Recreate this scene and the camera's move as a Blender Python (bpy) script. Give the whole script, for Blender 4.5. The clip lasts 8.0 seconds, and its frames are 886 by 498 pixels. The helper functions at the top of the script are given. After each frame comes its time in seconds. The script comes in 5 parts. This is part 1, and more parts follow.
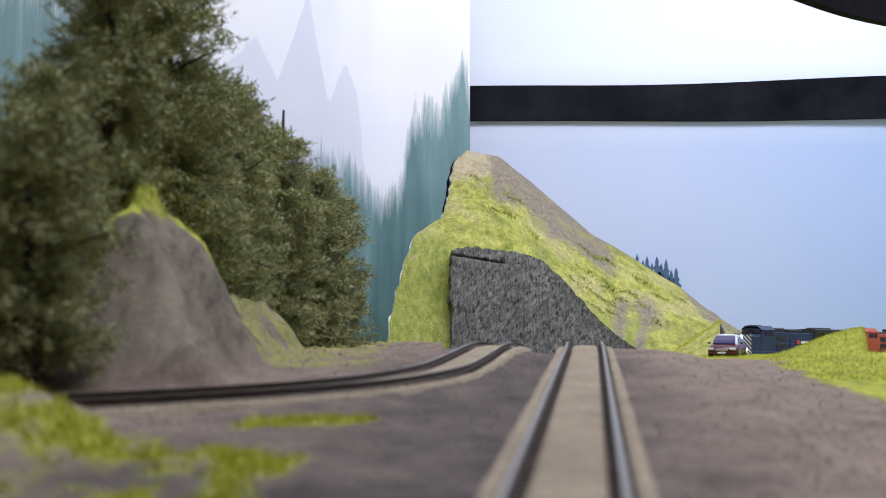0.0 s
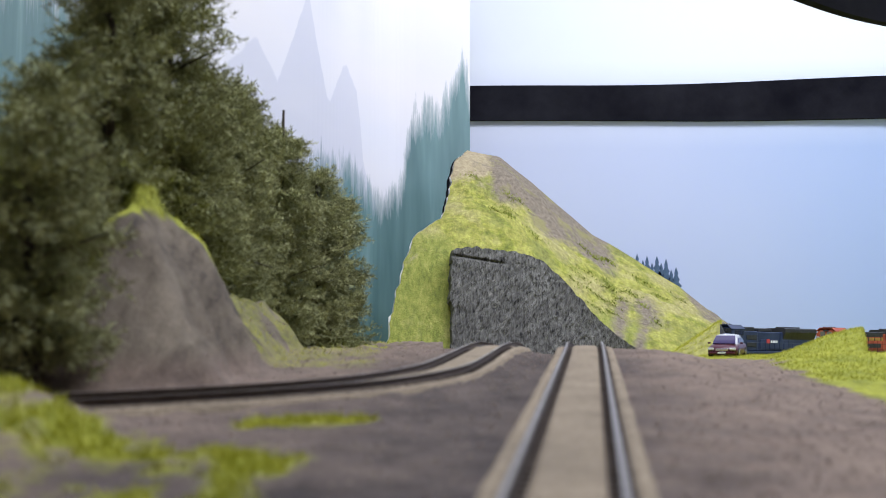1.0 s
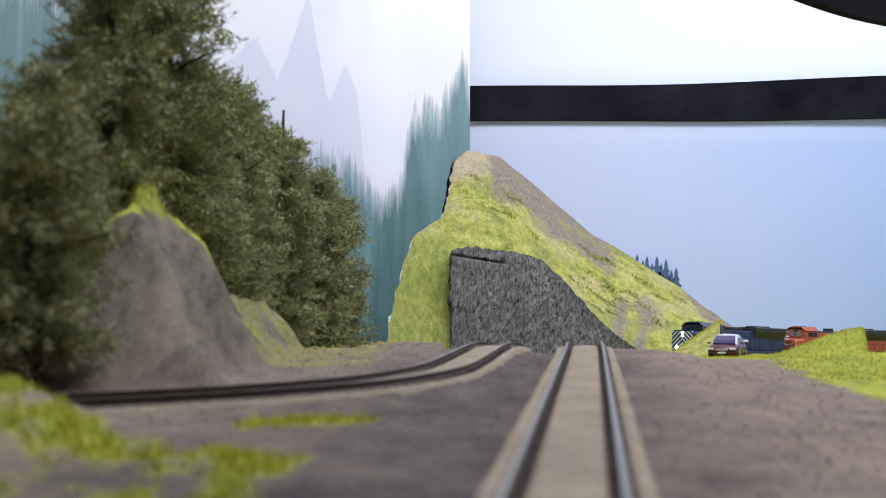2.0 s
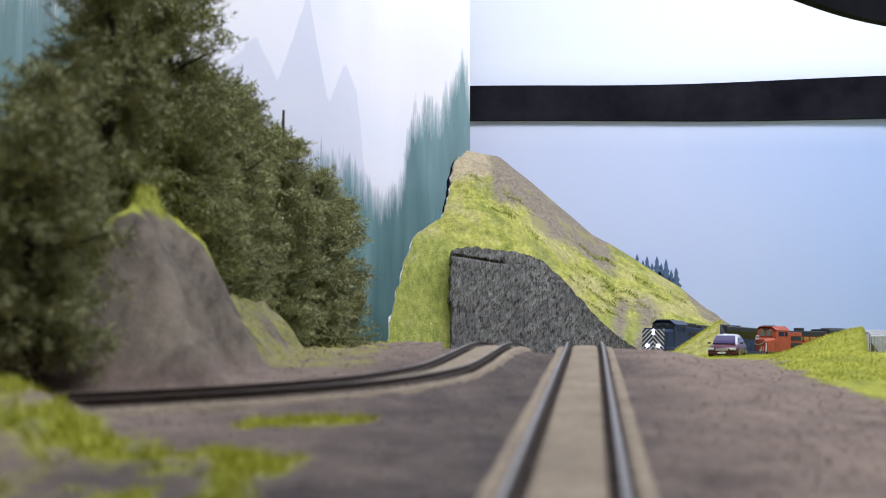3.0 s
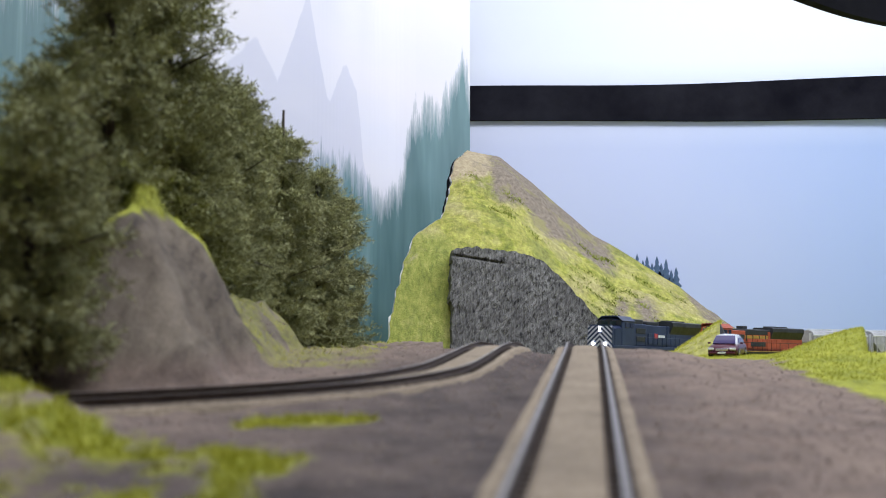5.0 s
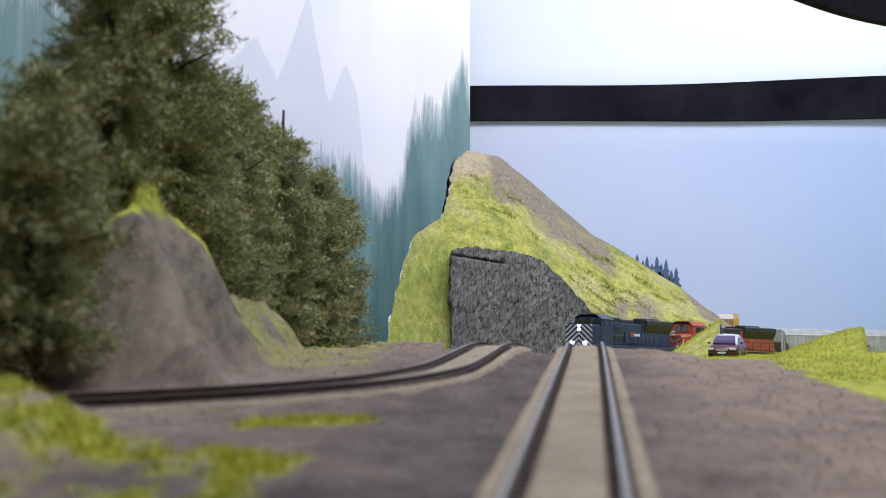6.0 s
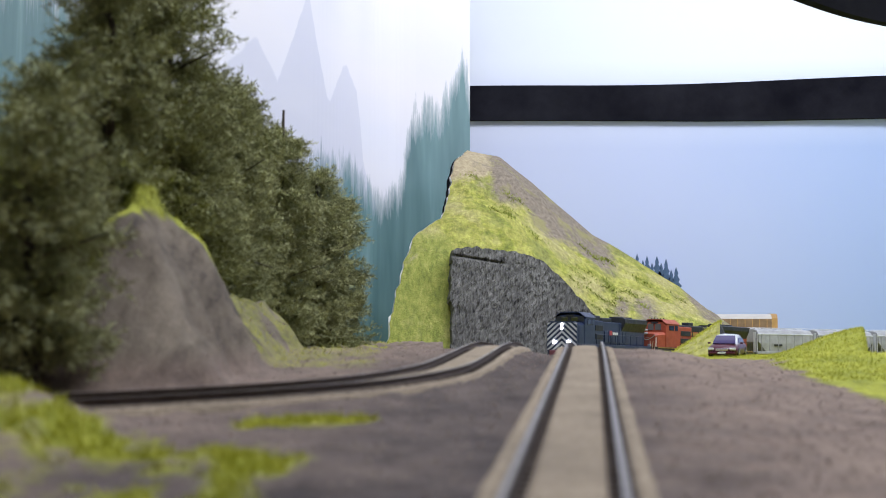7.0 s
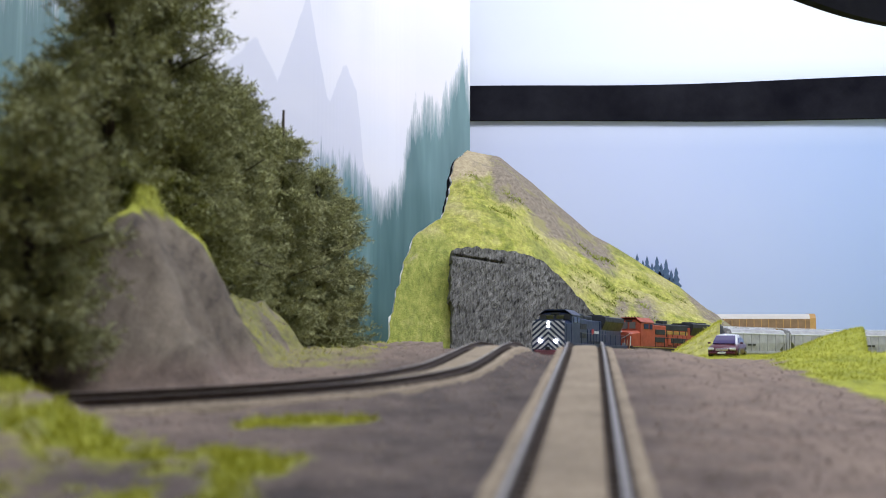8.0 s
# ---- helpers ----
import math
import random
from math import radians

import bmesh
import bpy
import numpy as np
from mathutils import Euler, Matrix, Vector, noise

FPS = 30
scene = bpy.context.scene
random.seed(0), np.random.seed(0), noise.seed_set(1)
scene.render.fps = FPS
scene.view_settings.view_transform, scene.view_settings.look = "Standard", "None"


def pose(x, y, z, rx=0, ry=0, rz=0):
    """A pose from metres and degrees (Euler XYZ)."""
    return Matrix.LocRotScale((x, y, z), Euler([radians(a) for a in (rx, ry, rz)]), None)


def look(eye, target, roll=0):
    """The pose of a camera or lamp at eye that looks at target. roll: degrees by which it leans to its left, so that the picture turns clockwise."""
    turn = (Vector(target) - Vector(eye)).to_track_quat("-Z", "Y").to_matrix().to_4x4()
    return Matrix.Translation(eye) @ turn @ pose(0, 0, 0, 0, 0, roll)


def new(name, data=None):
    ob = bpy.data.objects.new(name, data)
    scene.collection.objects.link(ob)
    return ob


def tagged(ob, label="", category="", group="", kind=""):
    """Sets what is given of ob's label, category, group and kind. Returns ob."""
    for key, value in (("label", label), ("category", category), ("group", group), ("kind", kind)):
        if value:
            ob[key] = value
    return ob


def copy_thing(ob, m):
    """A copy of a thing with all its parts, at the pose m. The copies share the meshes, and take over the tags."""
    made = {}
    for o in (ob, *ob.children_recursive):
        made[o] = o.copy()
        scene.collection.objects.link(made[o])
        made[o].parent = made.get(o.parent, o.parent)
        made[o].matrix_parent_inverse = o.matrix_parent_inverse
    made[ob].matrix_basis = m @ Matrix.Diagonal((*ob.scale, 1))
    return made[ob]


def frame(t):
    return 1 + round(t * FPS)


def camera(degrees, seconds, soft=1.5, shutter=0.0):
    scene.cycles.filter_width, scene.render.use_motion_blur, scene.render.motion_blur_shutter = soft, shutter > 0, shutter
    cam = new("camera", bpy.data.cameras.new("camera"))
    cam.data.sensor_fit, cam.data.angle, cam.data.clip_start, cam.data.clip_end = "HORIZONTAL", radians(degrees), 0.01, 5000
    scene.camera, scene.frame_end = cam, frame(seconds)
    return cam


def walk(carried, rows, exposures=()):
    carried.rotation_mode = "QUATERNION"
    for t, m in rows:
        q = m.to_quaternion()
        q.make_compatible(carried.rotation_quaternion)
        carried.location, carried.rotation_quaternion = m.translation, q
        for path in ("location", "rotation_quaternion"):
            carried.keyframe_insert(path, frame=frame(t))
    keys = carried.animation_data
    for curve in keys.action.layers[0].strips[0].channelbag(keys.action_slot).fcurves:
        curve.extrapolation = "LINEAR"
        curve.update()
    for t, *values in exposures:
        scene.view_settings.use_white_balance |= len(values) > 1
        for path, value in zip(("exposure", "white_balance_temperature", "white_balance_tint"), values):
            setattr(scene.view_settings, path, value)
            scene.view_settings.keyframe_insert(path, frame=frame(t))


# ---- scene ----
# The camera rests low beside the near track and never moves.
EYE_Z = 0.075
cam = camera(45.0, 8.0, soft=0.95)
cam.data.dof.use_dof = True
cam.data.dof.focus_distance = 1.75
cam.data.dof.aperture_fstop = 22.0
CAM_POSE = pose(0, 0, EYE_Z, 90 + 3.9, 0, 0)
walk(cam, [(0.0, CAM_POSE), (8.0, CAM_POSE)], exposures=[(0.0, -0.19, 5960.0, 17.5), (8.0, -0.19, 5960.0, 17.5)])

# ---- light: the layout room's ceiling panels, and an added fill lamp ----
world = bpy.data.worlds.new("room_glow")
world.use_nodes = True
world.node_tree.nodes["Background"].inputs[0].default_value = (0.80, 0.86, 1.0, 1)
world.node_tree.nodes["Background"].inputs[1].default_value = 0.35
scene.world = world


def area_lamp(name, eye, target, sx, sy, watts, color):
    d = bpy.data.lights.new(name, "AREA")
    d.shape, d.size, d.size_y, d.energy, d.color = "RECTANGLE", sx, sy, watts, color
    ob = new(name, d)
    ob.matrix_world = look(eye, target)
    return ob


area_lamp("ceiling_lamp", (0.36, 0.58, 1.45), (0.16, 1.15, 0.0), 1.4, 0.7, 34, (0.93, 0.965, 1.0))
area_lamp("upper_lamp", (0.9, 1.3, 1.40), (0.9, 2.6, 0.78), 1.4, 0.2, 19, (0.97, 0.985, 1.0))
# unseen fill lamp, added to lift the lower sky and the hill
area_lamp("sky_fill_lamp", (0.85, 1.30, 0.50), (0.85, 2.6, 0.22), 1.1, 0.10, 5.5, (0.90, 0.95, 1.0))

# ---- materials ----


class Nodes:
    """A short way to write a node material."""

    def __init__(self, name, rough=0.8, metal=0.0):
        self.mat = bpy.data.materials.new(name)
        self.mat.use_nodes = True
        self.t = self.mat.node_tree
        self.bsdf = self.t.nodes["Principled BSDF"]
        self.bsdf.inputs["Roughness"].default_value = rough
        self.bsdf.inputs["Metallic"].default_value = metal

    def put(self, socket, value):
        if isinstance(value, bpy.types.NodeSocket):
            self.t.links.new(value, socket)
        elif isinstance(value, (tuple, list)) and len(value) == 3 and socket.type == "RGBA":
            socket.default_value = (*value, 1)
        else:
            socket.default_value = value

    def node(self, kind, out=0, sets=(), **ins):
        n = self.t.nodes.new("ShaderNode" + kind)
        for k, v in sets:
            if k == "operation":
                n.operation = v
            elif k == "blend":
                n.blend_type = v
            elif k == "data":
                n.data_type = v
            elif k == "feature":
                n.feature = v
        for k, v in ins.items():
            self.put(n.inputs[int(k[1:])] if k[0] == "i" and k[1:].isdigit() else n.inputs[k], v)
        return n.outputs[out]

    def coords(self, which="Object"):
        return self.t.nodes.new("ShaderNodeTexCoord").outputs[which]

    def noise(self, scale, detail=4.0, rough=0.55, vec=None, color=False):
        return self.node("TexNoise", out=1 if color else 0, Vector=vec or self.coords(), Scale=scale, Detail=detail, Roughness=rough)

    def stretch(self, vec, sx, sy, sz):
        n = self.t.nodes.new("ShaderNodeMapping")
        n.inputs["Scale"].default_value = (sx, sy, sz)
        self.put(n.inputs["Vector"], vec)
        return n.outputs[0]

    def ramp(self, fac, stops, ease="LINEAR"):
        n = self.t.nodes.new("ShaderNodeValToRGB")
        n.color_ramp.interpolation = ease
        while len(n.color_ramp.elements) < len(stops):
            n.color_ramp.elements.new(0.5)
        for e, (p, c) in zip(n.color_ramp.elements, stops):
            e.position = p
            e.color = (*c, 1) if isinstance(c, tuple) else (c, c, c, 1)
        self.put(n.inputs[0], fac)
        return n.outputs[0]

    def math(self, op, a, b=0.0, c=0.0):
        return self.node("Math", sets=(("operation", op),), i0=a, i1=b, i2=c)

    def mix(self, fac, a, b, blend="MIX"):
        n = self.t.nodes.new("ShaderNodeMix")
        n.data_type, n.blend_type = "RGBA", blend
        self.put(n.inputs[0], fac)
        self.put(n.inputs[6], a)
        self.put(n.inputs[7], b)
        return n.outputs[2]

    def xyz(self, vec):
        n = self.t.nodes.new("ShaderNodeSeparateXYZ")
        self.put(n.inputs[0], vec)
        return n.outputs

    def bump(self, height, strength=0.5, dist=0.001):
        n = self.t.nodes.new("ShaderNodeBump")
        n.inputs["Strength"].default_value, n.inputs["Distance"].default_value = strength, dist
        self.put(n.inputs["Height"], height)
        self.put(self.bsdf.inputs["Normal"], n.outputs[0])

    def color(self, value):
        self.put(self.bsdf.inputs["Base Color"], value)
        return self


def painted(name, rgb, rough=0.5, var=0.25, scale=60.0, metal=0.0):
    """Model paint with slight dust and wear."""
    m = Nodes(name, rough, metal)
    dark = tuple(c * (1 - var) for c in rgb)
    light = tuple(min(1, c * (1 + var * 0.6) + 0.01) for c in rgb)
    n = m.noise(scale, 6, 0.65)
    m.color(m.ramp(n, [(0.3, dark), (0.7, light)]))
    m.put(m.bsdf.inputs["Roughness"], m.ramp(m.noise(scale * 3), [(0.3, rough * 0.8), (0.7, min(1, rough * 1.2))]))
    return m.mat


def glowing(name, rgb, strength):
    m = Nodes(name, 0.4)
    m.color(rgb)
    m.put(m.bsdf.inputs["Emission Color"], rgb)
    m.bsdf.inputs["Emission Strength"].default_value = strength
    return m.mat

# ---- small tools ----


def part(name, bm, material, parent=None, label="", smooth=False):
    """Links a bmesh as one mesh object, under a thing or part if given."""
    me = bpy.data.meshes.new(name)
    bm.normal_update()
    bm.to_mesh(me)
    bm.free()
    for p in me.polygons:
        p.use_smooth = smooth
    me.materials.append(material)
    ob = new(name, me)
    if parent:
        ob.parent = parent
    if label:
        tagged(ob, label)
    return ob


def box(bm, x0, x1, y0, y1, z0, z1, bevel=0.0):
    """A box with softened edges."""
    r = bmesh.ops.create_cube(bm, size=1.0)
    for v in r["verts"]:
        v.co = Vector(((x0 + x1) / 2 + v.co.x * (x1 - x0), (y0 + y1) / 2 + v.co.y * (y1 - y0), (z0 + z1) / 2 + v.co.z * (z1 - z0)))
    if bevel > 0:
        edges = list({e for v in r["verts"] for e in v.link_edges})
        bmesh.ops.bevel(bm, geom=edges, offset=bevel, segments=2, affect="EDGES", profile=0.5)
    return bm


def tube(bm, a, b, r0, r1=None, n=8):
    """A tapered rod from a to b."""
    a, b = Vector(a), Vector(b)
    q = (b - a).to_track_quat("Z", "Y").to_matrix().to_4x4()
    bmesh.ops.create_cone(bm, cap_ends=True, segments=n, radius1=r0, radius2=r0 if r1 is None else r1, depth=(b - a).length,
                          matrix=Matrix.Translation((a + b) / 2) @ q)
    return bm


def prism(bm, outline, y0, y1):
    """An outline of (x, z), drawn out along y."""
    a = [bm.verts.new((x, y0, z)) for x, z in outline]
    b = [bm.verts.new((x, y1, z)) for x, z in outline]
    n = len(outline)
    fs = [bm.faces.new(a), bm.faces.new(b[::-1])]
    for i in range(n):
        fs.append(bm.faces.new((a[i], b[i], b[(i + 1) % n], a[(i + 1) % n])))
    bmesh.ops.recalc_face_normals(bm, faces=fs)
    return bm


def empty(name, label, category, group="", m=None):
    ob = new(name)
    ob.empty_display_size = 0.02
    if m is not None:
        ob.matrix_world = m
    return tagged(ob, label, category, group)


def lerp_table(x, table):
    """Straight lines between a few (x, value) pairs."""
    if x <= table[0][0]:
        return table[0][1]
    for (a, va), (b, vb) in zip(table, table[1:]):
        if x <= b:
            return va + (vb - va) * (x - a) / (b - a)
    return table[-1][1]


def smooth(a, b, x):
    t = min(1, max(0, (x - a) / (b - a)))
    return t * t * (3 - 2 * t)


def fbm(x, y, z=0.0, octaves=4):
    return noise.fractal(Vector((x, y, z)), 1.0, 2.1, octaves)


class Curve:
    """A smooth line in plan through a few points, walked by its length."""

    def __init__(self, pts, step=0.002):
        P = [Vector((*p, 0)) for p in pts]
        P = [P[0] * 2 - P[1]] + P + [P[-1] * 2 - P[-2]]
        out = []
        for i in range(1, len(P) - 2):
            a, b, c, d = P[i - 1:i + 3]
            n = max(2, int((c - b).length / step))
            for k in range(n):
                t = k / n
                out.append(0.5 * (2 * b + (c - a) * t + (2 * a - 5 * b + 4 * c - d) * t * t + (3 * b - a - 3 * c + d) * t ** 3))
        out.append(P[-2])
        self.p = out
        self.s = [0.0]
        for a, b in zip(out, out[1:]):
            self.s.append(self.s[-1] + (b - a).length)
        self.length = self.s[-1]

    def at(self, s):
        if s <= 0:
            return self.p[0] + (self.p[1] - self.p[0]).normalized() * s
        if s >= self.length:
            return self.p[-1] + (self.p[-1] - self.p[-2]).normalized() * (s - self.length)
        i = int(np.searchsorted(self.s, s)) - 1
        i = max(0, min(len(self.p) - 2, i))
        t = (s - self.s[i]) / (self.s[i + 1] - self.s[i])
        return self.p[i].lerp(self.p[i + 1], t)

    def dir(self, s, h=0.012):
        return (self.at(s + h) - self.at(s - h)).normalized()


# ---- plan ----
# Tracks in plan, metres. The train's line comes round the bend behind the dirt and climbs towards the crest.
NEAR_LINE = Curve([(-0.028, -0.17), (0.0166, 0.149), (0.0631, 0.48), (0.0724, 0.548), (0.088, 0.66), (0.118, 0.84)])
LEFT_LINE = Curve([(-0.27, 0.215), (-0.17, 0.254), (-0.100, 0.287), (-0.058, 0.312), (-0.026, 0.343), (-0.005, 0.385), (0.0055, 0.43),
                   (0.019, 0.52), (0.030, 0.585), (0.043, 0.70), (0.0575, 0.85), (0.068, 0.95), (0.0815, 1.035), (0.098, 1.10), (0.1168, 1.1588), (0.1309, 1.1963), (0.1551, 1.2511), (0.1841, 1.3036), (0.2183, 1.3529),
                   (0.2712, 1.4128), (0.3461, 1.4791), (0.4244, 1.5412), (0.510, 1.598), (0.60, 1.650), (0.78, 1.745), (1.0, 1.845), (1.3, 1.96)])
FAR_LINE = Curve([(-0.35, 2.22), (0.2, 2.22), (0.8, 2.22), (1.5, 2.22)])
FAR_RAIL = [(0.06, 0.041), (0.118, 0.0363), (0.164, 0.0322), (0.214, 0.0291), (0.277, 0.0257), (0.428, 0.0168), (0.65, 0.012), (0.9, 0.011)]


def rail_top(x, y):
    """Height of the rail heads over the layout."""
    near = EYE_Z - 0.02456 + 0.0347 * (y - 0.149)
    far = lerp_table(x, FAR_RAIL)
    k = smooth(0.50, 0.62, y)
    crest = EYE_Z - 0.0107 - 0.02 * max(0.0, y - 0.56)
    z = near + (crest - near) * k
    z += (far - z) * smooth(0.62, 1.05, y)
    return z + (EYE_Z - 0.0493 - z) * smooth(1.95, 2.12, y)


FLANK = [(-0.21, 0.22), (-0.155, 0.175), (-0.132, 0.146), (-0.115, 0.120), (-0.101, 0.104), (-0.0915, 0.089), (-0.0855, 0.075), (-0.075, 0.057), (-0.066, 0.045), (0.1, -0.08)]


def hill_left(x, y):
    """The wooded spur beside the left track: a steep front, a steep flank, and a low shelf for the trees behind."""
    front = 0.052 + (y - 0.345 + 0.012 * fbm(x * 14, 3.0)) * 1.12
    across = x + 0.28 * max(0.0, y - 0.45) + 0.006 * fbm(y * 22, 7.0)
    flank = lerp_table(across, FLANK)
    k = 0.010
    h = max(0.0, min(1.0, 0.5 + 0.5 * (flank - front) / k))
    spur = flank + (front - flank) * h - k * h * (1 - h)
    low = 0.055 + max(0.0, -0.098 - x) * 0.8
    near_slope = min(0.086, 0.048 + max(0.0, -0.066 - x) * 1.2)
    shelf = (low + (max(low, near_slope) - low) * smooth(0.68, 0.58, y)) * smooth(0.40, 0.44, y)
    spur = min(spur, 0.121 + (x + 0.114) * 1.3 + 1.0 * max(0.0, y - 0.404))
    z = max(min(spur, 0.20), shelf if x > -0.2 else 0.05)
    return z + 0.0022 * fbm(x * 45, y * 45) + 0.0042 * fbm(x * 85 + 20 * y, y * 12) + 0.0010 * fbm(x * 160, y * 60)


def cut_line(y):
    """Where the bank on the open side ends in a sharp drop."""
    return 0.313 + 0.392 * (y - 0.8)


def ground_z(x, y):
    """Height of the scenery base."""
    z = rail_top(x, y) - 0.0042
    flat = EYE_Z - 0.0275 - 0.005 * smooth(0.3, 0.0, y) - 0.0022 * smooth(0.7, 0.9, y)
    right = smooth(0.045, 0.13, x - 0.14 * (y - 0.149))
    if y < 1.25:
        z += (flat - z) * right * (1 - smooth(0.95, 1.2, y))
    mid = 0.0505 + 0.14 * (y - 0.55)
    z -= 0.0040 * math.exp(-((x - mid) / 0.010) ** 2) * smooth(0.40, 0.5, y) * (1 - smooth(0.7, 0.9, y))
    z += 0.0125 * smooth(-0.060, -0.105, x) * smooth(0.268, 0.244, y) * smooth(0.02, 0.1, y)
    # grass bank on the open side, ending at the cut
    if 0.45 < y < 1.05:
        top = 0.0240 * smooth(0.225, 0.318, x - 0.35 * (y - 0.8)) * smooth(0.50, 0.78, y) * (1 - smooth(0.84, 1.0, y))
        z += top
    if y > 0.45:
        z += (min(z, 0.002) - z) * smooth(0.0, 0.010, x - cut_line(y)) * smooth(0.62, 0.70, y) * (1 - smooth(1.30, 1.45, y))
    if x < 0.0 and y > 0.3 and y < 1.3:
        z = max(z, hill_left(x, y) * (1 - smooth(1.0, 1.25, y)))
    return z + 0.0008 * fbm(x * 60, y * 60) + 0.0007 * fbm(x * 150, y * 150)


def grass_cover(x, y):
    """How grassy the scenery base is, 0 to 1."""
    g = 0.0
    streak = 0.72 + 0.9 * fbm((x + 0.5 * y) * 70, (y - 0.5 * x) * 22) + 0.8 * fbm(x * 150, y * 60, 3.0)
    band = math.exp(-((y - 0.198 + 0.42 * (x + 0.02)) / 0.021) ** 2) * smooth(-0.020, -0.034, x)
    tuft = 1.05 * math.exp(-((x + 0.046) / 0.015) ** 2 - ((y - 0.168) / 0.020) ** 2)
    rim = 0.85 * math.exp(-((x + 0.068) / 0.014) ** 2 - ((y - 0.150) / 0.020) ** 2)
    thin = 0.40 * smooth(-0.022, -0.050, x) * smooth(0.25, 0.21, y)
    g = max(g, max(band, tuft, rim, thin) * streak)
    g = max(g, smooth(-0.056, -0.044, x) * smooth(-0.012, -0.022, x) * math.exp(-((y - 0.268 - 0.25 * (x + 0.03)) / 0.0085) ** 2))
    g = max(g, smooth(-0.075, -0.095, x) * smooth(0.272, 0.262, y) * smooth(0.205, 0.225, y) * (0.55 + 0.5 * streak - 0.4))
    if x < 0.02 and y > 0.3:
        z = hill_left(x, y)
        bare = smooth(-0.124, -0.114, x + 0.006 * fbm(y * 70, z * 50)) * smooth(0.445, 0.425, y) * (1 - smooth(0.112, 0.122, z + 0.006 * fbm(x * 60, y * 60)))
        wood = smooth(0.335, 0.36, y) * smooth(-0.015, -0.05, x + 0.006 * fbm(x * 60, y * 60))
        cover = (wood * (1 - bare) * (0.33 + 0.9 * fbm(x * 40, y * 40) + 0.7 * smooth(0.10, 0.12, z) + 0.12 * smooth(0.43, 0.46, y) * smooth(0.75, 0.65, y) + 0.3 * smooth(-0.06, -0.09, x) * smooth(0.40, 0.5, y)))
        if x > -0.112 and 0.40 < y < 0.80 and z < 0.10:
            cover = min(cover, 0.40)
        g = max(g, cover)
        g = max(g, 0.8 * smooth(0.95, 1.1, y) * smooth(-0.0, -0.06, x))
    # bank on the open side and the verge round the motor car
    e = x - 0.1596 - 0.19 * (y - 0.434) + 0.012 * fbm(x * 30, y * 30)
    g = max(g, smooth(-0.006, 0.012, e) * smooth(0.30, 0.40, y))
    g = max(g, smooth(0.84, 0.88, y) * smooth(0.205, 0.225, x))
    return max(0.0, min(1.0, g))


def grid_mesh(name, xs, ys, height, mat, parent=None, label=""):
    nx, ny = len(xs), len(ys)
    verts = [(x, y, height(x, y)) for y in ys for x in xs]
    faces = [(j * nx + i, j * nx + i + 1, (j + 1) * nx + i + 1, (j + 1) * nx + i) for j in range(ny - 1) for i in range(nx - 1)]
    me = bpy.data.meshes.new(name)
    me.from_pydata(verts, [], faces)
    for p in me.polygons:
        p.use_smooth = True
    me.materials.append(mat)
    ob = new(name, me)
    if parent:
        ob.parent = parent
    return ob

# ---- scenery materials ----


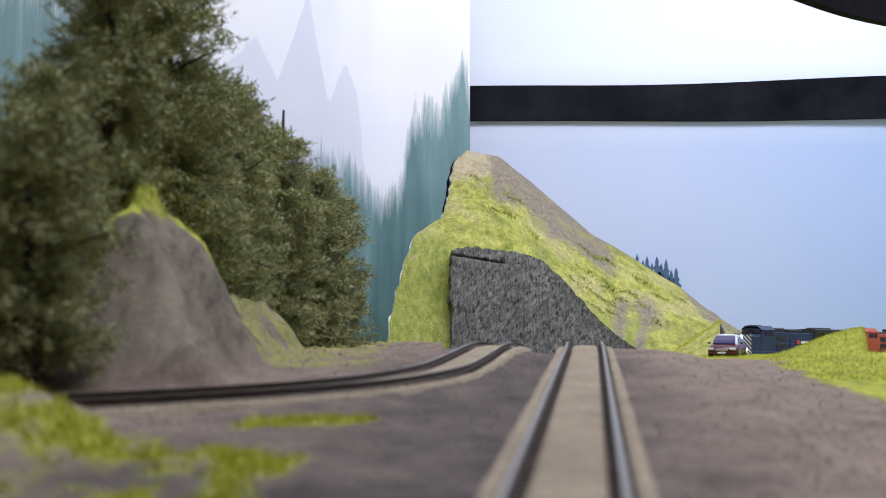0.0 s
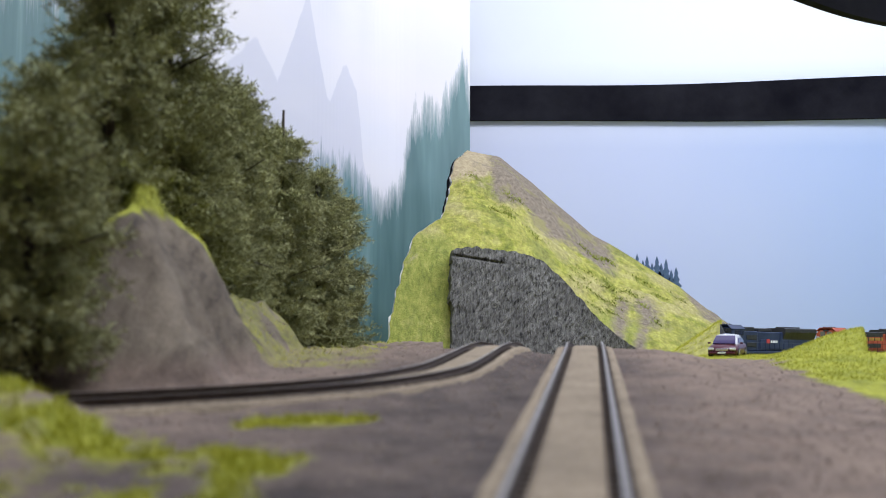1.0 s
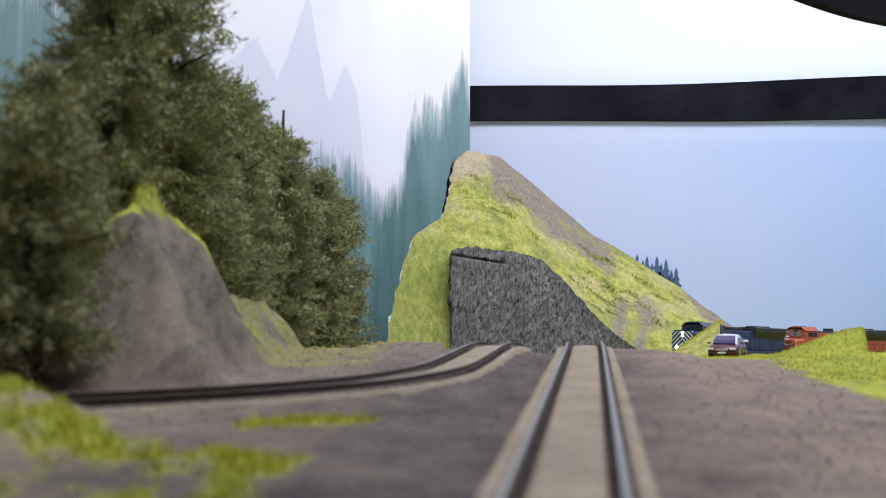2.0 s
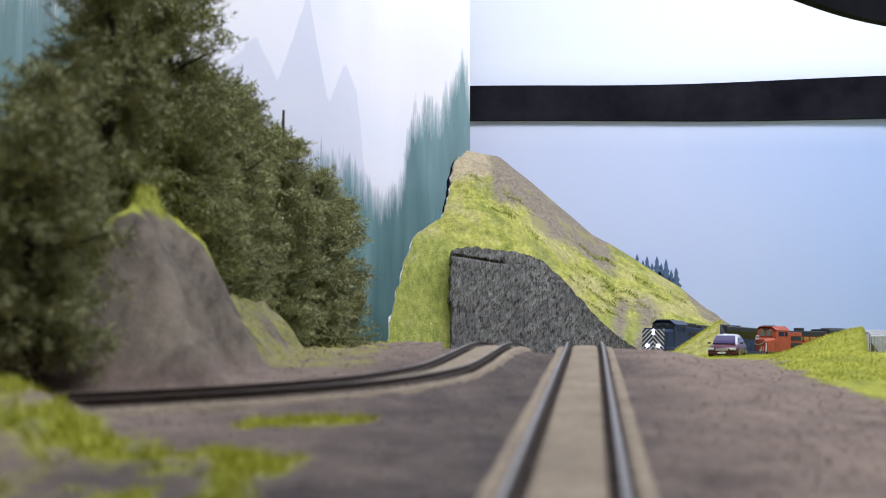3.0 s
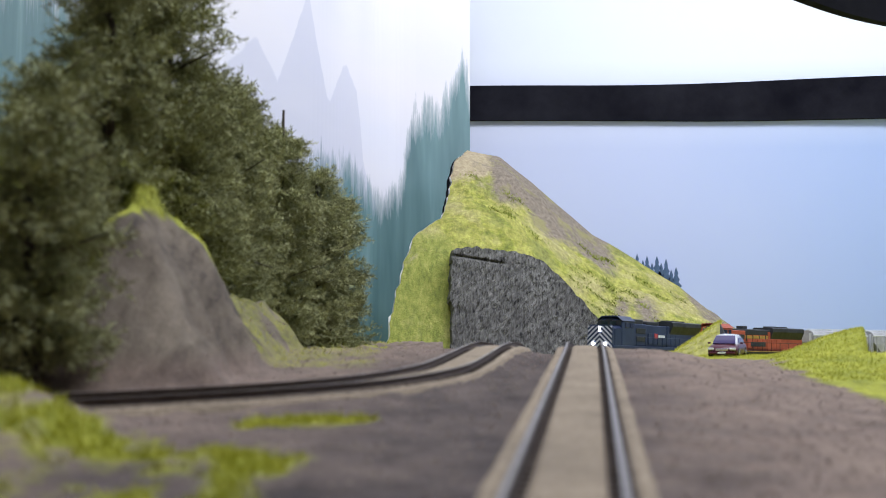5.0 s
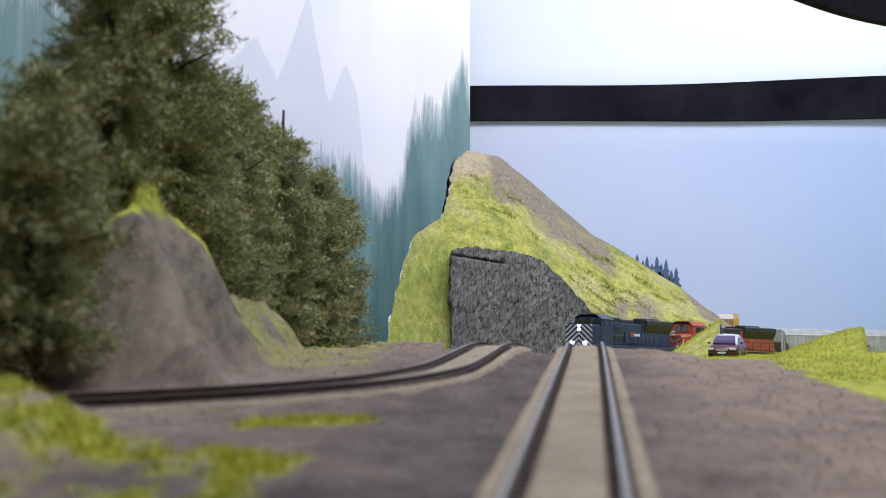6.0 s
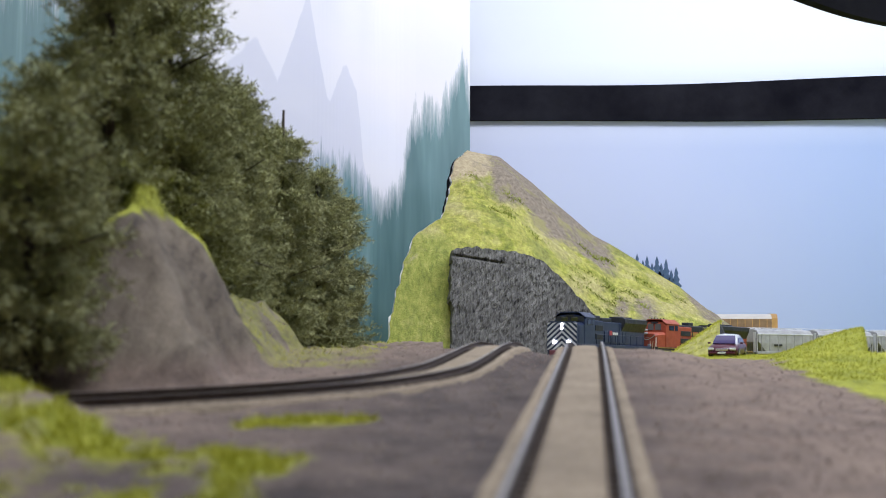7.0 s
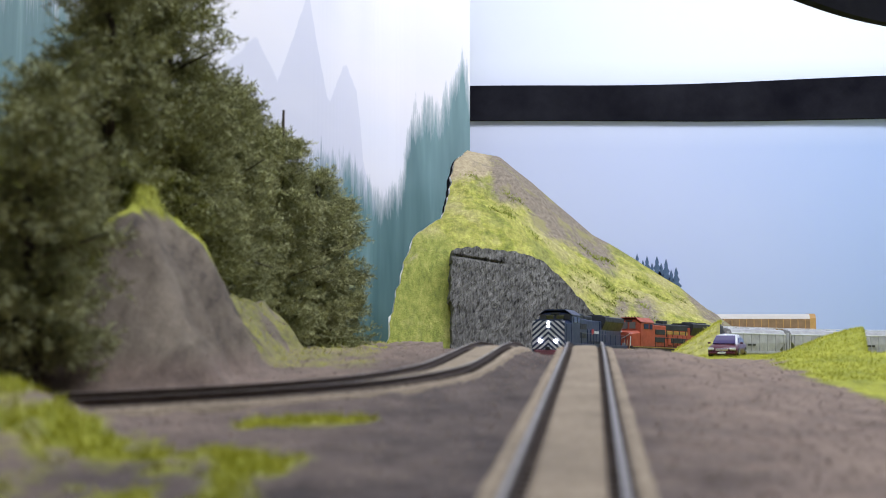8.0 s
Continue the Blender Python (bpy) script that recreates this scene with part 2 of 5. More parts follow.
def scenery_mat():
    """Brown dirt, dark fine ballast by the tracks, ground foam where grass grows."""
    m = Nodes("scenery_ground", 0.95)
    co = m.coords()
    fine = m.noise(900, 3, 0.7, co)
    mid = m.noise(70, 5, 0.6, co)
    big = m.noise(14, 3, 0.5, co)
    dirt = m.ramp(mid, [(0.3, (0.190, 0.138, 0.106)), (0.5, (0.242, 0.179, 0.138)), (0.72, (0.305, 0.228, 0.175))])
    ball = m.ramp(mid, [(0.3, (0.058, 0.045, 0.040)), (0.7, (0.125, 0.097, 0.084))])
    x = m.xyz(co)[0]
    y = m.xyz(co)[1]
    off = m.math("SUBTRACT", x, m.math("MULTIPLY", m.math("SUBTRACT", y, 0.149), 0.14))
    z = m.xyz(co)[2]
    near = m.ramp(m.math("ADD", off, m.math("MULTIPLY", m.math("SUBTRACT", big, 0.5), 0.10)), [(0.022, 1.0), (0.055, 0.0)])
    near = m.math("MULTIPLY", near, m.ramp(m.math("ADD", m.math("ADD", off, 0.5), m.math("MULTIPLY", m.math("SUBTRACT", big, 0.5), 0.12)), [(0.42, 0.25), (0.47, 1.0)]))
    near = m.math("MULTIPLY", near, m.ramp(m.math("ADD", z, m.math("MULTIPLY", big, 0.01)), [(0.062, 1.0), (0.074, 0.0)]))
    wash = m.noise(1.0, 6, 0.7, m.stretch(co, 75.0, 20.0, 20.0))
    clay = m.ramp(wash, [(0.38, (0.058, 0.045, 0.034)), (0.48, (0.145, 0.114, 0.080)), (0.62, (0.220, 0.178, 0.128))])
    clay = m.mix(0.5, clay, m.ramp(mid, [(0.3, 0.65), (0.7, 1.3)]), "MULTIPLY")
    grit = m.noise(240, 3, 0.75, co)
    dirt = m.mix(0.8, dirt, m.ramp(grit, [(0.3, 0.78), (0.7, 1.2)]), "MULTIPLY")
    dirt = m.mix(0.8, dirt, m.ramp(m.noise(28, 5, 0.7, co), [(0.34, (0.70, 0.68, 0.68)), (0.62, (1.12, 1.1, 1.06))]), "MULTIPLY")
    ball = m.mix(0.8, ball, m.ramp(grit, [(0.3, 0.7), (0.7, 1.3)]), "MULTIPLY")
    ball = m.mix(0.8, ball, m.ramp(m.noise(36, 5, 0.7, co), [(0.36, (0.62, 0.60, 0.62)), (0.64, (1.35, 1.3, 1.2))]), "MULTIPLY")
    col = m.mix(near, dirt, ball)
    upper = m.math("MULTIPLY", m.ramp(z, [(0.058, 0.0), (0.066, 1.0)]), m.ramp(m.math("ADD", x, 1.0), [(0.94, 1.0), (0.96, 0.0)]))
    col = m.mix(upper, col, clay)
    col = m.mix(0.5, col, m.ramp(fine, [(0.25, 0.5), (0.75, 1.4)]), "MULTIPLY")
    g = m.node("Attribute", out=2)
    m.t.nodes[-1].attribute_name = "grass"
    gm = m.ramp(m.math("ADD", g, m.math("MULTIPLY", m.math("SUBTRACT", m.noise(160, 4, 0.7, co), 0.5), 0.8)), [(0.20, 0.0), (0.76, 1.0)])
    grass = m.ramp(m.noise(240, 5, 0.65, co), [(0.28, (0.16, 0.17, 0.016)), (0.5, (0.34, 0.345, 0.032)), (0.7, (0.50, 0.48, 0.075))])
    grass = m.mix(0.7, grass, m.ramp(m.noise(45, 4, 0.6, co), [(0.34, (0.60, 0.68, 0.52)), (0.64, (1.18, 1.18, 1.0))]), "MULTIPLY")
    m.color(m.mix(gm, col, grass))
    m.bump(m.math("ADD", fine, m.math("MULTIPLY", mid, 1.2)), 0.6, 0.0009)
    return m.mat


def hill_mat():
    """Straw-yellow ground foam with tan and brown bare patches."""
    m = Nodes("hill_grass", 0.95)
    co = m.coords()
    a = m.noise(26, 5, 0.62, co)
    b = m.noise(150, 4, 0.7, co)
    fine = m.noise(700, 2, 0.7, co)
    grass = m.ramp(a, [(0.30, (0.12, 0.145, 0.020)), (0.42, (0.27, 0.29, 0.038)), (0.52, (0.42, 0.40, 0.085)), (0.60, (0.29, 0.30, 0.05)), (0.72, (0.38, 0.37, 0.05))])
    wide = m.noise(11, 4, 0.6, co)
    grass = m.mix(m.ramp(wide, [(0.50, 0.0), (0.62, 0.75)]), grass, (0.44, 0.385, 0.165))
    grass = m.mix(m.ramp(wide, [(0.34, 0.75), (0.46, 0.0)]), grass, (0.19, 0.205, 0.05))
    streaks = m.noise(1.0, 5, 0.7, m.stretch(co, 130.0, 40.0, 45.0))
    grass = m.mix(0.8, grass, m.ramp(streaks, [(0.3, 0.6), (0.7, 1.3)]), "MULTIPLY")
    grass = m.mix(0.7, grass, m.ramp(b, [(0.25, 0.45), (0.75, 1.45)]), "MULTIPLY")
    tan = m.ramp(b, [(0.3, (0.30, 0.235, 0.13)), (0.7, (0.50, 0.42, 0.26))])
    brown = m.ramp(b, [(0.3, (0.125, 0.100, 0.076)), (0.7, (0.31, 0.255, 0.185))])
    brown = m.mix(m.ramp(m.noise(19, 5, 0.65, co), [(0.52, 0.0), (0.64, 0.8)]), brown, (0.27, 0.25, 0.09))

    def layer(name, lo, hi):
        g = m.node("Attribute", out=2)
        m.t.nodes[-1].attribute_name = name
        return m.ramp(m.math("ADD", g, m.math("MULTIPLY", m.math("SUBTRACT", m.noise(48, 5, 0.65, co), 0.5), 1.1)), [(lo, 0.0), (hi, 1.0)])
    green = m.ramp(m.noise(1.0, 6, 0.7, m.stretch(co, 150.0, 60.0, 60.0)), [(0.3, (0.12, 0.15, 0.024)), (0.5, (0.24, 0.265, 0.045)), (0.7, (0.38, 0.37, 0.09))])
    grass = m.mix(layer("green", 0.35, 0.8), grass, green)
    col = m.mix(layer("tan", 0.4, 0.7), grass, tan)
    col = m.mix(layer("brown", 0.30, 0.80), col, brown)
    col = m.mix(0.35, col, m.ramp(fine, [(0.25, 0.5), (0.75, 1.4)]), "MULTIPLY")
    m.color(col)
    m.bump(m.math("ADD", fine, m.math("MULTIPLY", b, 2.0)), 0.9, 0.002)
    return m.mat


def rock_mat():
    m = Nodes("grey_rock", 0.9)
    co = m.coords()
    lean = m.t.nodes.new("ShaderNodeMapping")
    lean.inputs["Rotation"].default_value = (0, math.radians(-16), 0)
    m.put(lean.inputs["Vector"], co)
    v = m.stretch(lean.outputs[0], 1.0, 1.0, 0.26)
    a = m.noise(170, 6, 0.7, v)
    b = m.noise(22, 4, 0.6, co)
    col = m.ramp(a, [(0.35, (0.016, 0.015, 0.014)), (0.42, (0.082, 0.079, 0.069)), (0.55, (0.122, 0.118, 0.104)), (0.72, (0.215, 0.207, 0.185))])
    col = m.mix(0.5, col, m.ramp(b, [(0.3, 0.6), (0.7, 1.3)]), "MULTIPLY")
    m.color(col)
    m.bump(a, 0.8, 0.003)
    return m.mat


def blade_mat(name, lo, hi):
    m = Nodes(name, 0.85)
    n = m.t.nodes.new("ShaderNodeNewGeometry")
    k = m.math("ADD", m.math("MULTIPLY", n.outputs["Random Per Island"], 0.45), m.math("MULTIPLY", m.math("SUBTRACT", m.noise(110, 3, 0.6), 0.22), 1.0))
    m.color(m.ramp(k, [(0.05, lo), (0.95, hi)]))
    return m.mat


def bark_mat():
    m = Nodes("bark", 0.9)
    a = m.noise(300, 4, 0.7, m.stretch(m.coords(), 1, 1, 0.2))
    m.color(m.ramp(a, [(0.3, (0.035, 0.027, 0.022)), (0.7, (0.10, 0.075, 0.058))]))
    m.bump(a, 0.8, 0.001)
    return m.mat


def rail_mat():
    m = Nodes("weathered_rail", 0.38, 0.65)
    n = m.noise(250, 5, 0.7)
    nz = m.node("NewGeometry", out=1)
    up = m.ramp(m.xyz(nz)[2], [(0.93, 0.0), (0.985, 1.0)])
    m.color(m.mix(up, m.ramp(n, [(0.3, (0.055, 0.040, 0.034)), (0.7, (0.105, 0.076, 0.062))]), m.ramp(n, [(0.3, (0.19, 0.165, 0.15)), (0.7, (0.33, 0.30, 0.28))])))
    m.put(m.bsdf.inputs["Metallic"], m.math("MULTIPLY", up, 0.4))
    m.put(m.bsdf.inputs["Roughness"], m.ramp(up, [(0.0, 0.8), (1.0, 0.40)]))
    return m.mat


def tie_mat():
    m = Nodes("stained_tie", 0.92)
    r = m.node("ObjectInfo", out=5)
    n = m.noise(350, 4, 0.7, m.stretch(m.coords(), 0.3, 1, 1))
    col = m.ramp(n, [(0.3, (0.060, 0.044, 0.034)), (0.7, (0.125, 0.092, 0.068))])
    m.color(m.mix(1.0, col, m.ramp(r, [(0.0, 0.9), (1.0, 1.08)]), "MULTIPLY"))
    m.bump(n, 0.5, 0.0004)
    return m.mat


def fill_mat():
    m = Nodes("sandy_ballast", 0.95)
    n = m.noise(700, 3, 0.7)
    b = m.noise(50, 4, 0.6)
    col = m.ramp(n, [(0.28, (0.22, 0.170, 0.112)), (0.72, (0.43, 0.345, 0.24))])
    col = m.mix(0.7, col, m.ramp(b, [(0.3, 0.66), (0.7, 1.2)]), "MULTIPLY")
    # flangeway shade beside the rails, mixed into the bed colour as dark brown
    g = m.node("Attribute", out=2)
    m.t.nodes[-1].attribute_name = "groove_shade"
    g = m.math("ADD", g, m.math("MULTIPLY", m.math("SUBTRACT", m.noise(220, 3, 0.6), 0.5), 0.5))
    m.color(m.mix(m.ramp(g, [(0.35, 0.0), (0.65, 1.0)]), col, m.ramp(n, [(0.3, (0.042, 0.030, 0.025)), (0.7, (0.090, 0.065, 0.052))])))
    m.bump(n, 0.9, 0.0008)
    return m.mat


def forest_paint():
    """The painted cloth: pale peaks behind dry-brushed teal woods. U runs along the cloth, V is the height."""
    m = Nodes("painted_forest", 0.42)
    uv = m.coords("UV")
    u, v = m.xyz(uv)[0], m.xyz(uv)[1]

    def profile(points):
        n = m.t.nodes.new("ShaderNodeFloatCurve")
        c = n.mapping.curves[0]
        while len(c.points) < len(points):
            c.points.new(0.5, 0.5)
        for p, (a, b) in zip(c.points, points):
            p.location = (a, b)
            p.handle_type = "VECTOR"
        n.mapping.update()
        m.put(n.inputs["Value"], u)
        return n.outputs[0]
    streak = m.noise(1.0, 5, 0.75, m.stretch(uv, 150.0, 5.0, 1.0))
    streak2 = m.noise(1.0, 3, 0.6, m.stretch(uv, 45.0, 2.0, 1.0))
    paper = m.ramp(m.noise(5, 3, 0.5, uv), [(0.3, (0.60, 0.60, 0.66)), (0.7, (0.66, 0.63, 0.64))])
    lilac = m.ramp(m.noise(9, 3, 0.5, uv), [(0.3, (0.51, 0.51, 0.58)), (0.7, (0.545, 0.54, 0.60))])
    wob = m.math("MULTIPLY", m.math("SUBTRACT", m.noise(30, 3, 0.6, uv), 0.5), 0.02)
    peaks = m.math("SUBTRACT", profile(PEAKS), m.math("ADD", v, wob))
    col = m.mix(m.ramp(peaks, [(0.0, 0.0), (0.006, 1.0)]), paper, lilac)
    woods = m.math("SUBTRACT", m.math("ADD", profile(WOODS), m.math("MULTIPLY", m.math("SUBTRACT", streak, 0.5), 0.22)), v)
    teal = m.ramp(streak2, [(0.3, (0.062, 0.130, 0.138)), (0.55, (0.105, 0.195, 0.200)), (0.75, (0.19, 0.30, 0.31))])
    col = m.mix(m.ramp(woods, [(0.0, 0.0), (0.025, 0.5), (0.075, 1.0)]), col, teal)
    m.color(col)
    return m.mat


def sky_paint():
    m = Nodes("sky_paint", 0.85)
    co = m.coords()
    x = m.xyz(co)[0]
    t = m.math("ADD", m.math("MULTIPLY", x, 0.6), m.math("MULTIPLY", m.noise(1.6, 3, 0.5, co), 0.25))
    z = m.xyz(co)[2]
    low = (m.ramp(t, [(0.1, (0.56, 0.59, 0.72)), (0.45, (0.465, 0.52, 0.70)), (0.85, (0.34, 0.44, 0.67))]))
    m.color(m.mix(m.ramp(z, [(0.50, 0.0), (0.72, 0.85)]), low, (0.78, 0.81, 0.86)))
    return m.mat


GROUND = scenery_mat()
HILL = hill_mat()
ROCK = rock_mat()
BARK = bark_mat()
RAIL = rail_mat()
TIE = tie_mat()
FILL = fill_mat()
BLADE = blade_mat("grass_blade", (0.40, 0.42, 0.032), (0.70, 0.68, 0.10))
STRAW = blade_mat("straw_blade", (0.24, 0.24, 0.035), (0.50, 0.46, 0.13))
NEEDLE = blade_mat("needle_green", (0.080, 0.094, 0.040), (0.63, 0.63, 0.30))
BUSH = blade_mat("bush_green", (0.14, 0.18, 0.02), (0.32, 0.34, 0.05))
SKY = sky_paint()
BLACK = painted("black_fascia", (0.006, 0.006, 0.010), 0.9, 0.3, 8)
BLACK.node_tree.nodes["Principled BSDF"].inputs["Specular IOR Level"].default_value = 0.05
FOAM = painted("white_foam", (0.75, 0.74, 0.70), 0.8, 0.15, 90)
WALL = painted("room_wall", (0.72, 0.74, 0.78), 0.85, 0.05, 3)
CARPET = painted("room_floor", (0.20, 0.19, 0.18), 0.95, 0.3, 30)
PINEBLUE = painted("painted_pine", (0.055, 0.10, 0.18), 0.85, 0.25, 120)
BANKSTRAW = painted("bank_straw", (0.44, 0.42, 0.12), 0.95, 0.4, 180)
# near-black for the bank's shaded side, the shade put into the colour
SHADEDCUT = painted("shaded_cut", (0.035, 0.036, 0.042), 0.9, 0.4, 120)

# ---- setting ----


def add_layer(ob, name, fn):
    a = ob.data.attributes.new(name, "FLOAT", "POINT")
    for i, v in enumerate(ob.data.vertices):
        a.data[i].value = fn(v.co.x, v.co.y)


def build_ground():
    xs = np.concatenate([np.linspace(-1.4, -0.32, 24), np.linspace(-0.30, 0.22, 230), np.linspace(0.224, 0.46, 70), np.linspace(0.47, 1.9, 50)])
    ys = np.concatenate([np.linspace(-0.7, 0.08, 20), np.linspace(0.085, 0.72, 200), np.linspace(0.724, 1.12, 110), np.linspace(1.13, 2.75, 70)])
    ob = grid_mesh("ground", [float(x) for x in xs], [float(y) for y in ys], ground_z, GROUND)
    add_layer(ob, "grass", grass_cover)
    tagged(ob, "brown dirt and dark ballast scenery base with yellow-green grass", "ground", kind="structure")


def drawn_wall(name, pts, z0, z1, mat, label, thick=0.008, step=0.008):
    """A standing sheet along a plan line, with thickness."""
    c = Curve(pts, step)
    bm = bmesh.new()
    uv = bm.loops.layers.uv.new("UVMap")
    rows = []
    for i, p in enumerate(c.p):
        d = (c.p[min(i + 1, len(c.p) - 1)] - c.p[max(i - 1, 0)]).normalized()
        n = Vector((-d.y, d.x, 0)) * thick
        rows.append([bm.verts.new((p.x, p.y, z0)), bm.verts.new((p.x, p.y, z1)), bm.verts.new((p.x + n.x, p.y + n.y, z1)), bm.verts.new((p.x + n.x, p.y + n.y, z0))])
    for i, (a, b) in enumerate(zip(rows, rows[1:])):
        for k in range(4):
            f = bm.faces.new((a[k], b[k], b[(k + 1) % 4], a[(k + 1) % 4]))
            for lp in f.loops:
                s = c.s[i] if lp.vert in a else c.s[i + 1]
                lp[uv].uv = (s / c.length, lp.vert.co.z)
    bm.faces.new(rows[0])
    bm.faces.new(rows[-1][::-1])
    bmesh.ops.recalc_face_normals(bm, faces=bm.faces[:])
    ob = part(name, bm, mat, smooth=False)
    return tagged(ob, label, "backdrop", kind="structure"), c


CLOTH = [(-0.46, 0.45), (-0.50, 0.9), (-0.50, 1.2), (-0.435, 1.7), (-0.26, 2.03), (-0.16, 2.128), (-0.105, 2.156), (-0.065, 2.166), (-0.02, 2.172), (0.02, 2.178), (0.0556, 2.184)]
CLOTH_LINE = Curve(CLOTH, 0.02)


def cloth_u(px_slope):
    """The share of the cloth's length at which the sight line x = slope * y meets it."""
    best = min(range(len(CLOTH_LINE.p)), key=lambda i: abs(CLOTH_LINE.p[i].x - px_slope * CLOTH_LINE.p[i].y))
    return CLOTH_LINE.s[best] / CLOTH_LINE.length, CLOTH_LINE.p[best].y


def cloth_points(table):
    """Painted outline from sight slopes (x / y, (z - eye) / y) to places on the cloth."""
    out = []
    for a, b in table:
        u, y = cloth_u(a)
        out.append((u, max(0.0, min(1.0, EYE_Z + b * y))))
    return sorted(out)


PEAKS = [(0.0, 0.3)] + cloth_points([(-0.36, 0.20), (-0.205, 0.243), (-0.176, 0.273), (-0.155, 0.228), (-0.128, 0.315), (-0.110, 0.205),
                                     (-0.095, 0.247), (-0.081, 0.218), (-0.070, 0.15), (-0.060, 0.09), (-0.045, 0.03), (0.02, 0.0)]) + [(1.0, 0.0)]
WOODS = [(0.0, 0.4)] + cloth_points([(-0.41, 0.36), (-0.37, 0.350), (-0.30, 0.27), (-0.20, 0.12), (-0.115, 0.165), (-0.100, 0.160), (-0.085, 0.158), (-0.072, 0.140), (-0.062, 0.125), (-0.050, 0.128), (-0.042, 0.140), (-0.034, 0.205),
                                     (-0.020, 0.208), (0.002, 0.212), (0.011, 0.228), (0.0155, 0.252), (0.018, 0.27), (0.0215, 0.23)]) + [(1.0, 0.4)]
FOREST = forest_paint()


def build_backdrops():
    drawn_wall("backdrop_1", CLOTH, -0.05, 0.95, FOREST, "painted cloth backdrop with pale peaks and teal woods", 0.004)
    drawn_wall("backdrop_2", [(-1.3, 2.72), (0.0, 2.62), (0.8, 2.60), (1.5, 2.45), (2.1, 1.8), (2.2, 0.8)], -0.05, 1.5, SKY, "pale blue painted sky backdrop", 0.012)
    # black fascia of the deck above, a slab with a rising upper edge
    c = Curve([(-1.3, 2.700), (0.0, 2.600), (0.8, 2.580), (1.5, 2.430), (1.9, 2.0)], 0.02)
    bm = bmesh.new()
    prev = None
    for p in c.p:
        z0 = EYE_Z + 0.4935 - 0.003 * smooth(0.2, 1.0, p.x)
        z1 = EYE_Z + 0.5795 + 0.014 * smooth(0.35, 1.10, p.x)
        ring = [bm.verts.new((p.x, p.y, z0)), bm.verts.new((p.x, p.y, z1)), bm.verts.new((p.x, p.y + 0.012, z1)), bm.verts.new((p.x, p.y + 0.012, z0))]
        if prev:
            for k in range(4):
                bm.faces.new((prev[k], ring[k], ring[(k + 1) % 4], prev[(k + 1) % 4]))
        prev = ring
    bmesh.ops.recalc_face_normals(bm, faces=bm.faces[:])
    tagged(part("trim_1", bm, BLACK), "matt black fascia strip of the deck above", "trim", kind="structure")
    # nearer curved valance overhead
    c = Curve([(0.22, 0.88), (0.29, 1.015), (0.362, 1.10), (0.505, 1.205), (0.75, 1.30), (1.2, 1.36)], 0.02)
    bm = bmesh.new()
    prev = None
    for i, p in enumerate(c.p):
        d = c.dir(c.s[i])
        n = Vector((d.y, -d.x, 0)) * 0.012
        z0, z1 = EYE_Z + 0.338, EYE_Z + 0.46
        ring = [bm.verts.new((p.x, p.y, z0)), bm.verts.new((p.x, p.y, z1)), bm.verts.new((p.x + n.x, p.y + n.y, z1)), bm.verts.new((p.x + n.x, p.y + n.y, z0))]
        if prev:
            for k in range(4):
                bm.faces.new((prev[k], ring[k], ring[(k + 1) % 4], prev[(k + 1) % 4]))
        prev = ring
    bmesh.ops.recalc_face_normals(bm, faces=bm.faces[:])
    tagged(part("trim_2", bm, BLACK), "curved matt black valance hanging overhead", "trim", kind="structure")
    # plain room round the layout
    for name, (x0, x1, y0, y1, z0, z1), mat, lab in (
            ("floor", (-2.6, 3.0, -2.6, 3.4, -1.12, -1.0), CARPET, "dark carpeted floor of the layout room"),
            ("ceiling", (-2.6, 3.0, -2.6, 3.4, 1.62, 1.70), WALL, "plain white ceiling of the layout room"),
            ("wall_north", (-2.6, 3.0, 3.3, 3.4, -1.0, 1.62), WALL, "plain pale wall of the layout room"),
            ("wall_south", (-2.6, 3.0, -2.6, -2.5, -1.0, 1.62), WALL, "plain pale wall of the layout room"),
            ("wall_west", (-2.6, -2.5, -2.5, 3.3, -1.0, 1.62), WALL, "plain pale wall of the layout room"),
            ("wall_east", (2.9, 3.0, -2.5, 3.3, -1.0, 1.62), WALL, "plain pale wall of the layout room")):
        tagged(part(name, box(bmesh.new(), x0, x1, y0, y1, z0, z1), mat), lab, "room", kind="structure")


def painted_pine(x, z, h):
    """One flat pine silhouette on the sky."""
    bm = bmesh.new()
    pts_l, pts_r = [], []
    n = 7
    for i in range(n):
        t = i / n
        w = h * 0.27 * (1 - t) + 0.0006
        pts_l += [(-w, t * h), (-w * 0.45, (t + 0.6 / n) * h)]
        pts_r += [(w * random.uniform(0.8, 1.1), t * h), (w * 0.42, (t + 0.6 / n) * h)]
    outline = pts_l + [(0, h)] + pts_r[::-1]
    a = [bm.verts.new((px, 0, pz)) for px, pz in outline]
    bm.faces.new(a)
    ob = part("painted_pine", bm, PINEBLUE)
    ob.location = (x, 2.585, z)
    tagged(ob, "blue-grey pine silhouette on the sky backdrop", "tree", "painted pines")


build_ground()
build_backdrops()
for px, pz, ph in ((0.470, 0.15, 0.090), (0.484, 0.14, 0.085), (0.494, 0.13, 0.105), (0.506, 0.13, 0.088), (0.518, 0.13, 0.105), (0.528, 0.12, 0.098), (0.540, 0.12, 0.108), (0.552, 0.11, 0.092), (0.564, 0.10, 0.108)):
    painted_pine(px, pz, ph)

